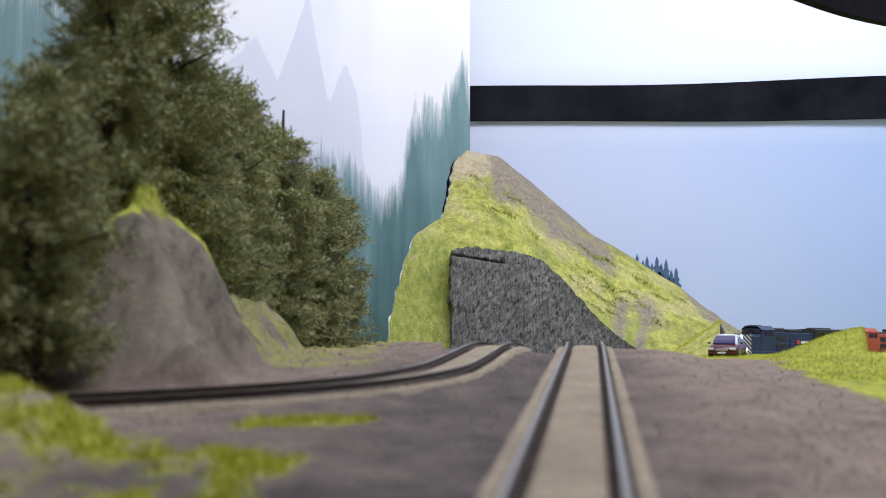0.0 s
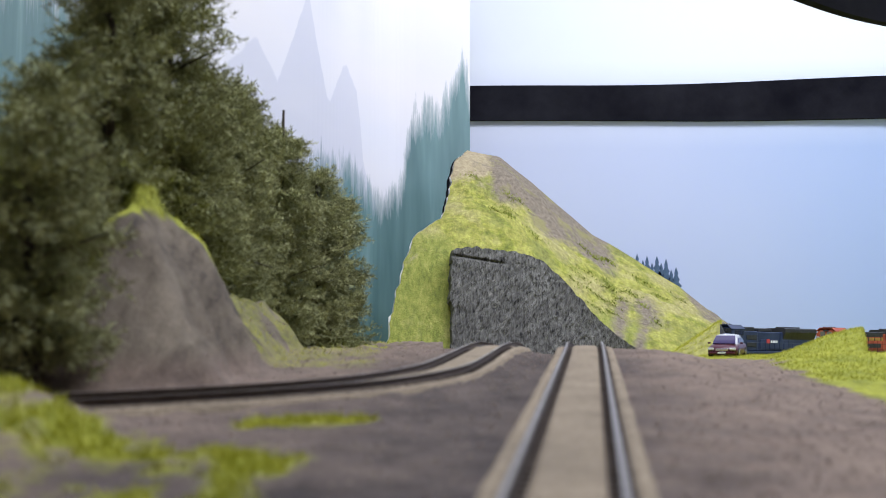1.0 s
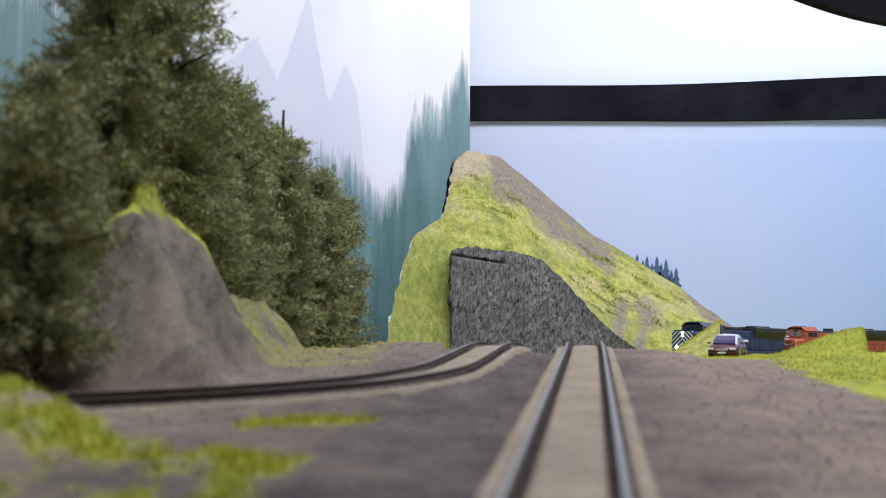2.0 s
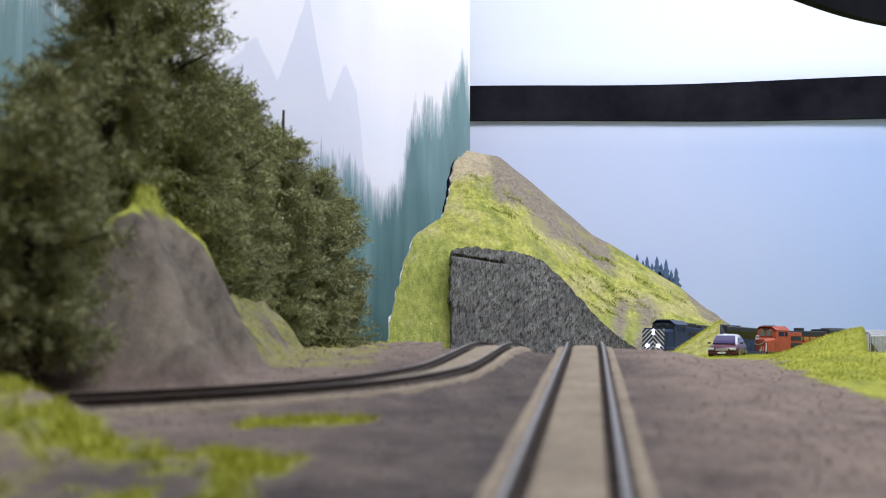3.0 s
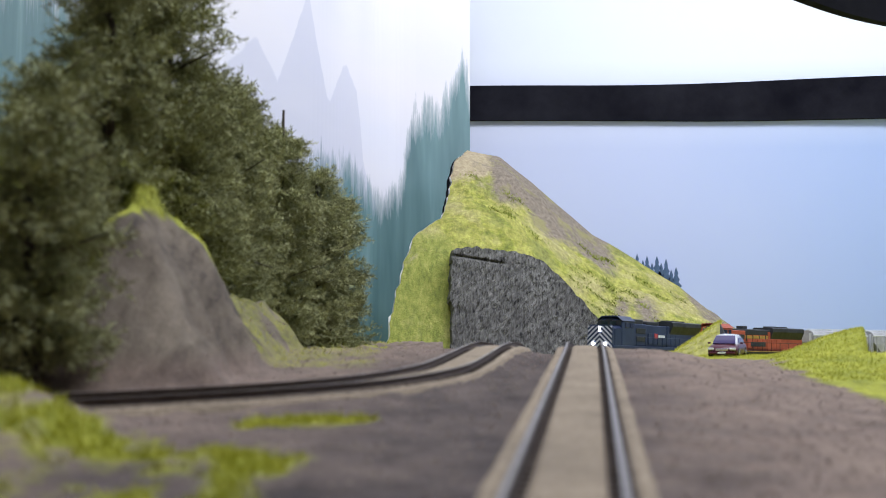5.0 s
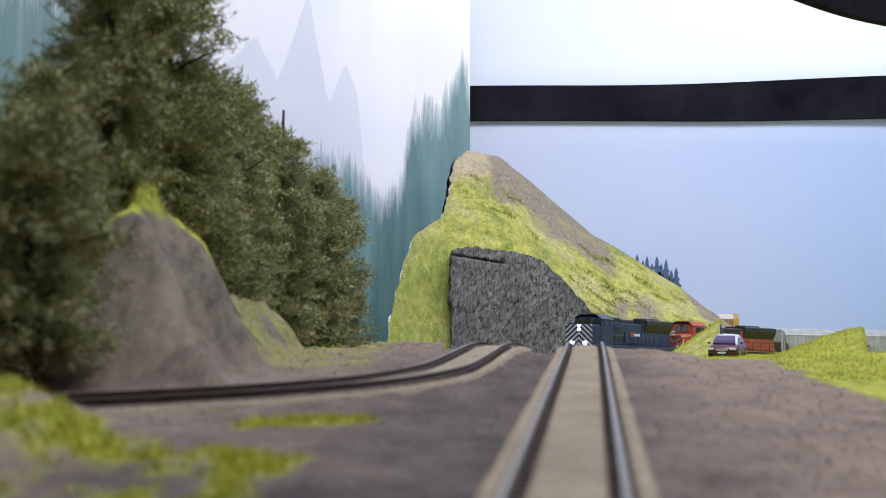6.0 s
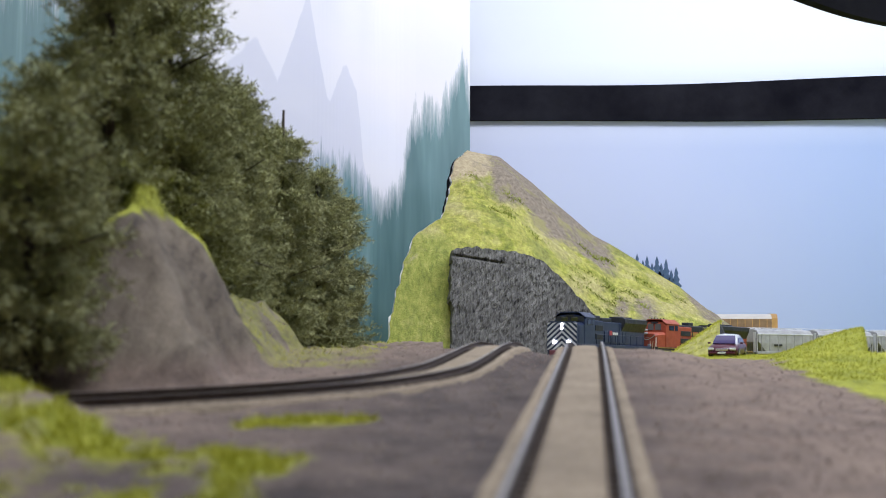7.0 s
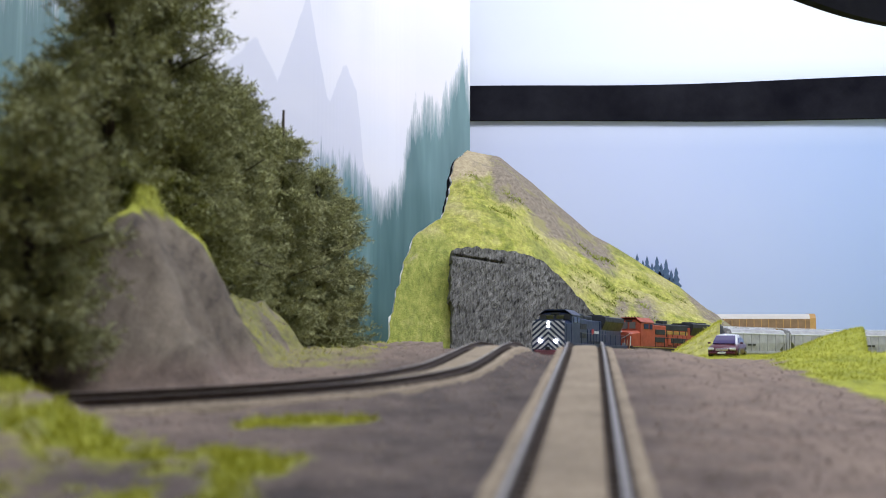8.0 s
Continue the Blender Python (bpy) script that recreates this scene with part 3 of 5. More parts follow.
# ---- the big hill ----
RIDGE = [(-0.08, EYE_Z + 0.310), (0.042, EYE_Z + 0.316), (0.104, EYE_Z + 0.303), (0.161, EYE_Z + 0.256), (0.274, EYE_Z + 0.158), (0.346, EYE_Z + 0.117), (0.4285, EYE_Z + 0.065), (0.506, EYE_Z + 0.003), (0.6, EYE_Z - 0.06)]
FOOT = [(-0.08, 1.50), (0.05, 1.52), (0.2, 1.575), (0.33, 1.605), (0.42, 1.635), (0.6, 1.72)]
LEFT_EDGE = [(1.50, -0.0785), (1.54, -0.0735), (1.58, -0.0645), (1.62, -0.0535), (1.66, -0.0395), (1.70, -0.0040), (1.76, 0.0075), (1.82, 0.0135), (1.86, 0.0203), (1.90, 0.033), (1.95, 0.0443), (2.1, 0.047)]


def hill_z(x, y):
    foot = lerp_table(x, FOOT)
    zr = lerp_table(x, RIDGE)
    zf = rail_top(x, 1.5) - 0.006
    t = (y - foot) / (1.95 - foot)
    if t < 0:
        return zf - 0.12 * min(1.0, -t * 6)
    steep = smooth(0.30, 0.12, x)
    if t <= 1:
        z = zf + (zr - zf) * (steep * lerp_table(t, [(0, 0), (0.22, 0.36), (0.40, 0.56), (0.62, 0.70), (0.8, 0.9), (1, 1)]) + (1 - steep) * (t ** 0.85))
    else:
        z = zr - (y - 1.95) * 1.6
    return z + (0.007 * fbm(x * 14, y * 14) + 0.003 * fbm(x * 45, y * 45)) * smooth(0, 0.1, t) * (1 - 0.7 * smooth(0.8, 1.0, t))


def hill_tan(x, y):
    z = hill_z(x, y)
    return max(smooth(0.30, 0.34, z) * smooth(0.12, 0.06, x), 0.5 * smooth(0.24, 0.33, z), 0.42 * smooth(-0.01, -0.05, x) * smooth(0.1, 0.18, z))


def hill_brown(x, y):
    foot = lerp_table(x, FOOT)
    t = (y - foot) / (1.95 - foot)
    ridge = smooth(0.50, 0.74, t + 0.10 * fbm(x * 20, y * 20)) * smooth(0.065, 0.10, x) * smooth(0.335, 0.27, x)
    low = 0.75 * math.exp(-((x - 0.33) / 0.035) ** 2 - ((t - 0.35) / 0.2) ** 2)
    end = 0.75 * smooth(0.41, 0.45, x) * smooth(0.5, 0.6, t)
    band = 0.6 * math.exp(-((t - 0.80) / 0.07) ** 2) * smooth(0.03, 0.06, x) * smooth(0.2, 0.12, x)
    gully = 0.85 * math.exp(-((x - 0.285 - 0.10 * (t - 0.3)) / 0.016) ** 2) * smooth(0.45, 0.36, t) * smooth(0.0, 0.08, t)
    scar = 0.8 * math.exp(-((x - 0.325 - 0.12 * (t - 0.3)) / 0.014) ** 2) * smooth(0.42, 0.30, t)
    return max(ridge, low, end, band, gully, scar)


def hill_green(x, y):
    """Fresher grass on the flank beside the cutting and in the hollows."""
    t = (y - lerp_table(x, FOOT)) / (1.95 - lerp_table(x, FOOT))
    return max(0.8 * smooth(0.035, 0.0, x) * smooth(0.42, 0.30, t), 0.75 * smooth(0.20, 0.24, x) * smooth(0.30, 0.20, t) * smooth(0.33, 0.30, x))


def blades_mesh(name, spots, length, width, mat, parent=None, lean=0.5):
    """Many thin standing blades in one mesh."""
    rng = np.random.default_rng(5)
    verts, faces = [], []
    for x, y, z in spots:
        a = rng.uniform(0, 6.283)
        L = length * rng.uniform(0.5, 1.2)
        w = width * rng.uniform(0.7, 1.3)
        dx, dy = math.cos(a), math.sin(a)
        lx, ly = rng.normal(0, lean, 2) * L
        i = len(verts)
        verts += [(x - dx * w, y - dy * w, z - 0.0005), (x + dx * w, y + dy * w, z - 0.0005), (x + lx, y + ly, z + L)]
        faces.append((i, i + 1, i + 2))
    me = bpy.data.meshes.new(name)
    me.from_pydata(verts, [], faces)
    me.materials.append(mat)
    ob = new(name, me)
    ob.parent = parent
    return ob


def build_hill():
    thing = empty("hill", "grassy yellow-green model hill with a grey rock cutting", "hill")
    rows = [float(v) for v in np.linspace(1.49, 2.06, 120)]
    n = 150
    verts = []
    for y in rows:
        x0 = lerp_table(y, LEFT_EDGE) + 0.0035 * fbm(y * 80, 1.0)
        for i in range(n):
            x = x0 + (0.62 - x0) * (i / (n - 1))
            verts.append((x, y, hill_z(x, y)))
    faces = [(j * n + i, j * n + i + 1, (j + 1) * n + i + 1, (j + 1) * n + i) for j in range(len(rows) - 1) for i in range(n - 1)]
    me = bpy.data.meshes.new("slope")
    me.from_pydata(verts, [], faces)
    for p in me.polygons:
        p.use_smooth = True
    me.materials.append(HILL)
    slope = new("slope", me)
    slope.parent = thing
    add_layer(slope, "tan", hill_tan)
    add_layer(slope, "brown", hill_brown)
    add_layer(slope, "green", hill_green)
    # torn white plaster shell along the cut edge
    bm = bmesh.new()
    prev = None
    for y in rows[:96]:
        x0 = lerp_table(y, LEFT_EDGE) + 0.0035 * fbm(y * 80, 1.0)
        z = hill_z(x0, y)
        t = max(0.0005, 0.0022 + 0.0030 * fbm(y * 70, 2.0))
        ring = [bm.verts.new((x0 - 0.0005, y, z + 0.0004)), bm.verts.new((x0 - t, y, z - 0.003)), bm.verts.new((x0 - t * 0.8, y, z - 0.35)), bm.verts.new((x0 + 0.002, y, z - 0.35))]
        if prev:
            for k in range(3):
                bm.faces.new((prev[k], ring[k], ring[k + 1], prev[k + 1]))
        prev = ring
    bmesh.ops.recalc_face_normals(bm, faces=bm.faces[:])
    part("shell_edge", bm, FOAM, thing, "torn white plaster edge")
    # black sheet that stands in for the shade under the upper shell
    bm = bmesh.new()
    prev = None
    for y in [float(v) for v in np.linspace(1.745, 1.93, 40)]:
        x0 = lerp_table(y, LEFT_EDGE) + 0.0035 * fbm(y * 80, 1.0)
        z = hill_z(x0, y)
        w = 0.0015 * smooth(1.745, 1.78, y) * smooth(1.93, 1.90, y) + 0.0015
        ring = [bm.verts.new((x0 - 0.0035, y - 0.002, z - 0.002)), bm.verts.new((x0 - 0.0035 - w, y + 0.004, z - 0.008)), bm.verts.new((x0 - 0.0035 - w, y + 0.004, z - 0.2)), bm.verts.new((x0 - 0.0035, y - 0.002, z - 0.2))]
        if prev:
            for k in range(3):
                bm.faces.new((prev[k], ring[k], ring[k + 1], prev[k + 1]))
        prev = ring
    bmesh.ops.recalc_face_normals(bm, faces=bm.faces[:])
    part("shell_lining", bm, BLACK, thing, "black sheet for the shade in the gap under the torn shell")
    # rock cutting
    top = [(0.008, EYE_Z + 0.094), (0.012, EYE_Z + 0.107), (0.035, EYE_Z + 0.112), (0.09, EYE_Z + 0.107), (0.13, EYE_Z + 0.099), (0.150, EYE_Z + 0.090), (0.176, EYE_Z + 0.064), (0.20, EYE_Z + 0.036), (0.225, EYE_Z + 0.006), (0.25, EYE_Z - 0.018), (0.285, EYE_Z - 0.043)]
    nx, nz = 260, 120
    verts, faces = [], []
    for j in range(nz):
        for i in range(nx):
            u, v = i / (nx - 1), j / (nz - 1)
            x = 0.009 + 0.272 * u + 0.005 * fbm(v * 9, 1.5) * max(0.0, 1 - u * 6)
            zt = lerp_table(x, top) + 0.003 * fbm(x * 90, 5.0)
            z = 0.018 + (zt - 0.018) * v
            y = 1.500 + 0.05 * u + 0.07 * (z - 0.02) / 0.17
            s = x - 0.28 * z
            crag = abs(fbm(s * 60, z * 18, 2.0)) * 0.0040 + 0.0022 * fbm(s * 210, z * 70, 4.0) + 0.0026 * fbm(s * 420, z * 130)
            ledge = 0.006 * math.exp(-((z - (EYE_Z + 0.098 - 0.16 * (x - 0.01))) / 0.0022) ** 2) * smooth(0.10, 0.08, x)
            y += crag + ledge - 0.008
            if j >= nz - 2:
                y += 0.05 * (j - nz + 2)
            if j == nz - 1:
                z -= 0.004
                y += 0.03
            y += 0.05 * max(0.0, 1 - i / 4) ** 1.5
            verts.append((x, y, z))
    for j in range(nz - 1):
        for i in range(nx - 1):
            faces.append((j * nx + i, j * nx + i + 1, (j + 1) * nx + i + 1, (j + 1) * nx + i))
    me = bpy.data.meshes.new("rock_face")
    me.from_pydata(verts, [], faces)
    me.materials.append(ROCK)
    rock = new("rock_face", me)
    rock.parent = thing
    tagged(rock, "craggy dark grey cast rock cutting")
    rng = np.random.default_rng(3)
    spots = []
    while len(spots) < 12000:
        x, y = rng.uniform(-0.07, 0.5), rng.uniform(1.52, 1.95)
        if x < lerp_table(y, LEFT_EDGE) or y < lerp_table(x, FOOT):
            continue
        if max(hill_brown(x, y), hill_tan(x, y) * 0.8) > 0.45 + 0.2 * fbm(x * 40, y * 40):
            continue
        spots.append((x, y, hill_z(x, y)))
    tagged(blades_mesh("straw_grass", spots, 0.0026, 0.0003, STRAW, thing), "straw-yellow static grass", kind="stuff")
    spots = []
    for _ in range(34):
        t = rng.uniform(0.2, 0.75)
        x = rng.uniform(0.05, 0.42)
        y = lerp_table(x, FOOT) + t * (1.95 - lerp_table(x, FOOT))
        for _ in range(46):
            a, b = rng.normal(0, 0.008), rng.normal(0, 0.004)
            spots.append((x + a, y + b, hill_z(x + a, y + b) + abs(rng.normal(0, 0.0016))))
    tagged(blades_mesh("low_bush", spots, 0.0035, 0.0011, BUSH, thing, 0.9), "olive ground foam tufts", kind="stuff")
    return thing


build_hill()


def build_end_bank():
    """The short bank behind the motor car: grass on one side, the cut side painted dark for its shade."""
    thing = empty("bank", "short grassy bank with a dark cut end", "bank")
    for name, mat, xa, xb in (("grass_side", BANKSTRAW, 0.0, 1.0), ("cut_side", SHADEDCUT, 1.0, 2.0)):
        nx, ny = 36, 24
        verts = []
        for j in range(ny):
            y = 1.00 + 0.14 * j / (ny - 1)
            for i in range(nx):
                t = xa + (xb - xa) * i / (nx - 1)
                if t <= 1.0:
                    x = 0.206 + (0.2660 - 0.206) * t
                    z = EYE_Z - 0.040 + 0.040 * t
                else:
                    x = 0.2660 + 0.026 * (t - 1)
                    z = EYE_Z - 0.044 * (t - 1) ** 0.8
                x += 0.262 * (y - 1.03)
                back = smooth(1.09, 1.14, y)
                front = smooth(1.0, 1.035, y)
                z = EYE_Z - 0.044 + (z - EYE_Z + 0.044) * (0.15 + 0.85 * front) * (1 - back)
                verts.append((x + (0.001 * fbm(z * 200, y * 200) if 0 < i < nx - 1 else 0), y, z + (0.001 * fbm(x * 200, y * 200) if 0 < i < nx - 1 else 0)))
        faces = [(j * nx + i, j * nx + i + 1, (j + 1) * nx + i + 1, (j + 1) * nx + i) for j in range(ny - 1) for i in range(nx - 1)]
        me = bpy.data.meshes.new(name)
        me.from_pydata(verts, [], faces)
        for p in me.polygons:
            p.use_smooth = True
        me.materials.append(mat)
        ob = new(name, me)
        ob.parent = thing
        if name == "grass_side":
            rng = np.random.default_rng(8)
            spots = []
            for _ in range(6500):
                v = verts[int(rng.integers(0, len(verts)))]
                spots.append((v[0] + rng.normal(0, 0.001), v[1] + rng.normal(0, 0.002), v[2]))
            tagged(blades_mesh("tall_grass", spots, 0.0024, 0.0003, BLADE, thing), "yellow-green static grass", kind="stuff")


build_end_bank()


def build_ground_grass():
    rng = np.random.default_rng(11)
    spots = []
    tries = 0
    while len(spots) < 45000 and tries < 260000:
        tries += 1
        if tries % 2:
            y = rng.uniform(0.10, 0.30)
            x = rng.uniform(-0.15, 0.0)
        elif tries % 4 == 0:
            y = rng.uniform(0.5, 1.0)
            x = rng.uniform(0.17, 0.42)
        else:
            y = rng.uniform(0.33, 1.1)
            x = rng.uniform(-0.2, 0.0)
        if grass_cover(x, y) < 0.30 + 0.5 * rng.random():
            continue
        spots.append((x, y, ground_z(x, y)))
    tagged(blades_mesh("grass", spots, 0.0018, 0.00028, BLADE), "bright yellow-green static grass on the dirt", "grass", kind="stuff")


build_ground_grass()


def build_gravel():
    """Loose crumbs of dirt and stone on the open ground."""
    rng = np.random.default_rng(21)
    verts, faces = [], []
    done = 0
    while done < 9000:
        if done % 3:
            y = 0.15 + 0.75 * rng.random() ** 1.3
            x = rng.uniform(0.02, 0.40) * (0.25 + y)
        else:
            y = rng.uniform(0.16, 0.62)
            x = rng.uniform(-0.09, 0.06)
        if grass_cover(x, y) > 0.4 or min((NEAR_LINE.at(0.32 + y - 0.149) - Vector((x, y, 0))).length, 1.0) < 0.019:
            done += 1
            continue
        done += 1
        r = 0.00025 + 0.00042 * rng.random() ** 3
        z = ground_z(x, y)
        i = len(verts)
        for dx, dy, dz in ((1, 0, 0), (0, 1, 0), (-1, 0, 0), (0, -1, 0), (0, 0, 1), (0, 0, -1)):
            k = rng.uniform(0.7, 1.3) * r
            verts.append((x + dx * k, y + dy * k, z + r * 0.3 + dz * k * 0.8))
        for a, b in ((0, 1), (1, 2), (2, 3), (3, 0)):
            faces += [(i + a, i + b, i + 4), (i + b, i + a, i + 5)]
    me = bpy.data.meshes.new("gravel")
    me.from_pydata(verts, [], faces)
    me.materials.append(CRUMB)
    tagged(new("gravel", me), "brown and grey gravel crumbs scattered on dirt", "gravel", kind="stuff")


CRUMB = blade_mat("gravel_crumb", (0.15, 0.115, 0.095), (0.42, 0.33, 0.265))
build_gravel()

def loft(bm, sections):
    """Joins rings of equal count; each is a list of points."""
    prev = None
    rings = []
    for sec in sections:
        ring = [bm.verts.new(p) for p in sec]
        if prev:
            n = len(ring)
            for i in range(n):
                bm.faces.new((prev[i], prev[(i + 1) % n], ring[(i + 1) % n], ring[i]))
        prev = ring
        rings.append(ring)
    bm.faces.new(rings[0][::-1])
    bm.faces.new(rings[-1])
    bmesh.ops.recalc_face_normals(bm, faces=bm.faces[:])
    return bm


# ---- trees ----


def needle_mesh(base, way, length, width, rng):
    """Thin pointed needles from arrays of bases and directions."""
    n = len(base)
    way = way / (np.linalg.norm(way, axis=1, keepdims=True) + 1e-9)
    side = np.cross(way, rng.normal(0, 1, (n, 3)))
    side = side / (np.linalg.norm(side, axis=1, keepdims=True) + 1e-9) * width[:, None]
    co = np.stack([base - side, base + side, base + way * length[:, None]], 1).reshape(-1, 3)
    me = bpy.data.meshes.new("crown")
    me.vertices.add(3 * n)
    me.vertices.foreach_set("co", co.astype(np.float32).ravel())
    me.loops.add(3 * n)
    me.loops.foreach_set("vertex_index", np.arange(3 * n, dtype=np.int32))
    me.polygons.add(n)
    me.polygons.foreach_set("loop_start", np.arange(0, 3 * n, 3, dtype=np.int32))
    me.update(calc_edges=True)
    return me


def build_tree(x, y, h, r, seed, low=0.08, top_bare=0.0, dense=1.0, tip=0.35):
    """A bushy model conifer: tapered trunk, limbs, and boughs set with twigs of needles, with gaps between the boughs."""
    rng = np.random.default_rng(seed)
    z0 = ground_z(x, y) - 0.003
    thing = empty("conifer", "olive-green bushy model conifer with ragged boughs on the slope", "tree", "model conifers", pose(x, y, z0))
    bm = bmesh.new()
    lean = rng.normal(0, 0.02, 2)
    steps = 6
    loft(bm, [[(lean[0] * h * k / steps + 0.0034 * (1 - 0.75 * k / steps) * math.cos(i * 0.8976), lean[1] * h * k / steps + 0.0034 * (1 - 0.75 * k / steps) * math.sin(i * 0.8976), h * k / steps) for i in range(7)] for k in range(steps + 1)])
    part("trunk", bm, BARK, thing, "thin dark bark trunk")
    boughs = int(205 * dense * (h / 0.13) * (r / 0.026))
    t = low + (1 - top_bare - low) * rng.random(boughs) ** 1.1
    a = rng.uniform(0, 2 * math.pi, boughs)
    rim = r * (tip + (1 - tip) * (1 - t) ** 0.7) * (0.45 + 0.55 * np.clip((t - low + 0.1) / 0.2, 0, 1))
    ph = rng.uniform(0, 100)
    lump = np.array([fbm(math.cos(v) * 1.5 + ph, math.sin(v) * 1.5, u * h * 42, 3) for u, v in zip(t, a)])
    reach = rim * np.clip(rng.uniform(0.70, 1.05, boughs) + 0.70 * lump, 0.30, 1.15)
    lift = rng.normal(0.22, 0.25, boughs) + 0.5 * np.clip(t - 0.75, 0, 1)
    root = np.stack([lean[0] * h * t, lean[1] * h * t, h * t], 1)
    way = np.stack([np.cos(a), np.sin(a), lift], 1)
    for k in range(0, boughs, max(1, boughs // 22)):
        bm = bmesh.new()
        tube(bm, root[k], root[k] + way[k] * reach[k] * 1.02, 0.0008, 0.0003, 5)
        part("limb", bm, BARK, thing)
    # twigs along each bough, thicker towards its end
    twigs = 28
    k = np.repeat(np.arange(boughs), twigs)
    f = 0.05 + 0.97 * rng.random(len(k)) ** 0.75
    droop = np.stack([np.zeros(len(k)), np.zeros(len(k)), -0.0035 * f * f + 0.001], 1)
    node = root[k] + way[k] * (reach[k] * f)[:, None] + droop + rng.normal(0, 1, (len(k), 3)) * np.array([0.0023, 0.0023, 0.0012]) * (0.5 + f)[:, None]
    twig_way = way[k] + rng.normal(0, 0.55, (len(k), 3)) + np.array([0, 0, 0.15])
    twig_way /= np.linalg.norm(twig_way, axis=1, keepdims=True)
    per = 12
    j = np.repeat(np.arange(len(k)), per)
    along = rng.random(len(j)) * 0.0046
    base = node[j] + twig_way[j] * along[:, None] + rng.normal(0, 0.00022, (len(j), 3))
    d = twig_way[j] * 0.75 + rng.normal(0, 0.55, (len(j), 3))
    me = needle_mesh(base, d, rng.uniform(0.0016, 0.0044, len(j)), rng.uniform(0.00014, 0.00034, len(j)), rng)
    me.materials.append(NEEDLE)
    crown = new("crown", me)
    crown.parent = thing
    return thing


for k, (tx, ty, th, tr, tl, tb, tt) in enumerate((
        (-0.1260, 0.328, 0.088, 0.0235, 0.10, 0.0, 0.65),
        (-0.133, 0.366, 0.082, 0.018, 0.0, 0.0, 0.7),
        (-0.165, 0.365, 0.062, 0.026, 0.05, 0.0, 0.6),
        (-0.1345, 0.425, 0.116, 0.0225, 0.0, 0.0, 0.75),
        (-0.150, 0.50, 0.125, 0.028, 0.0, 0.0, 0.75),
        (-0.1370, 0.53, 0.14, 0.028, 0.0, 0.0, 0.85),
        (-0.128, 0.565, 0.105, 0.028, 0.0, 0.0, 0.5),
        (-0.1235, 0.61, 0.128, 0.027, 0.0, 0.0, 0.45),
        (-0.128, 0.67, 0.138, 0.030, 0.0, 0.0, 0.4),
        (-0.111, 0.72, 0.160, 0.031, 0.0, 0.11, 0.35),
        (-0.096, 0.80, 0.134, 0.029, 0.0, 0.02, 0.4),
        (-0.080, 0.86, 0.124, 0.024, 0.0, 0.03, 0.4),
        (-0.135, 0.79, 0.13, 0.03, 0.0, 0.0, 0.4))):
    build_tree(tx, ty, th, tr, 40 + k, tl, tb, 1.0, tt)

# ---- tracks ----


# offset, height, and how much painted shade the bed takes there
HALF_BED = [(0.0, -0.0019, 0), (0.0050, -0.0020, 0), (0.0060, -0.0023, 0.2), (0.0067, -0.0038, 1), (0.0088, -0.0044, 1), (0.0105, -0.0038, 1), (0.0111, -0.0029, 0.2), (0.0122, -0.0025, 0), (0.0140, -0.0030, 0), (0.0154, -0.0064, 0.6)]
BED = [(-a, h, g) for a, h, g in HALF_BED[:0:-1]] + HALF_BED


def build_track(name, line, s0, s1, label):
    thing = empty(name, label, "railway track")
    section = ((-0.0007, -0.0022), (0.0007, -0.0022), (0.0007, -0.0020), (0.0003, -0.0013), (0.0003, -0.0007), (0.00064, -0.0004), (0.00058, 0.0),
               (-0.00058, 0.0), (-0.00064, -0.0004), (-0.0003, -0.0007), (-0.0003, -0.0013), (-0.0007, -0.0020))
    for side in (-1, 1):
        bm = bmesh.new()
        prev = None
        s = s0
        while s < s1:
            p, d = line.at(s), line.dir(s, 0.02)
            n = Vector((d.y, -d.x, 0))
            c = p + n * side * 0.0088
            z = rail_top(c.x, c.y)
            ring = [bm.verts.new((c.x + n.x * a, c.y + n.y * a, z + h)) for a, h in section]
            if prev:
                for i in range(len(section)):
                    bm.faces.new((prev[i], prev[(i + 1) % len(section)], ring[(i + 1) % len(section)], ring[i]))
            prev = ring
            s += 0.005
        bmesh.ops.recalc_face_normals(bm, faces=bm.faces[:])
        part("rail", bm, RAIL, thing, "weathered steel rail with a bright head")
    # sandy fill between the ties
    bm = bmesh.new()
    prev = None
    s = s0
    while s < s1:
        p, d = line.at(s), line.dir(s, 0.02)
        n = Vector((d.y, -d.x, 0))
        ring = []
        for a, h, _ in BED:
            c = p + n * (a + 0.0005 * fbm(s * 70, a * 300) * (abs(a) > 0.012))
            ring.append(bm.verts.new((c.x, c.y, rail_top(c.x, c.y) + h + 0.00025 * fbm(s * 200, a * 400))))
        if prev:
            for i in range(len(BED) - 1):
                bm.faces.new((prev[i], prev[i + 1], ring[i + 1], ring[i]))
        prev = ring
        s += 0.005
    bmesh.ops.recalc_face_normals(bm, faces=bm.faces[:])
    bed = part("track_bed", bm, FILL, thing, "sandy tan ballast bed, its grooves along the rails painted dark for shade", smooth=True)
    shade = bed.data.attributes.new("groove_shade", "FLOAT", "POINT")
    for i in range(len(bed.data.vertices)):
        shade.data[i].value = BED[i % len(BED)][2]
    return thing


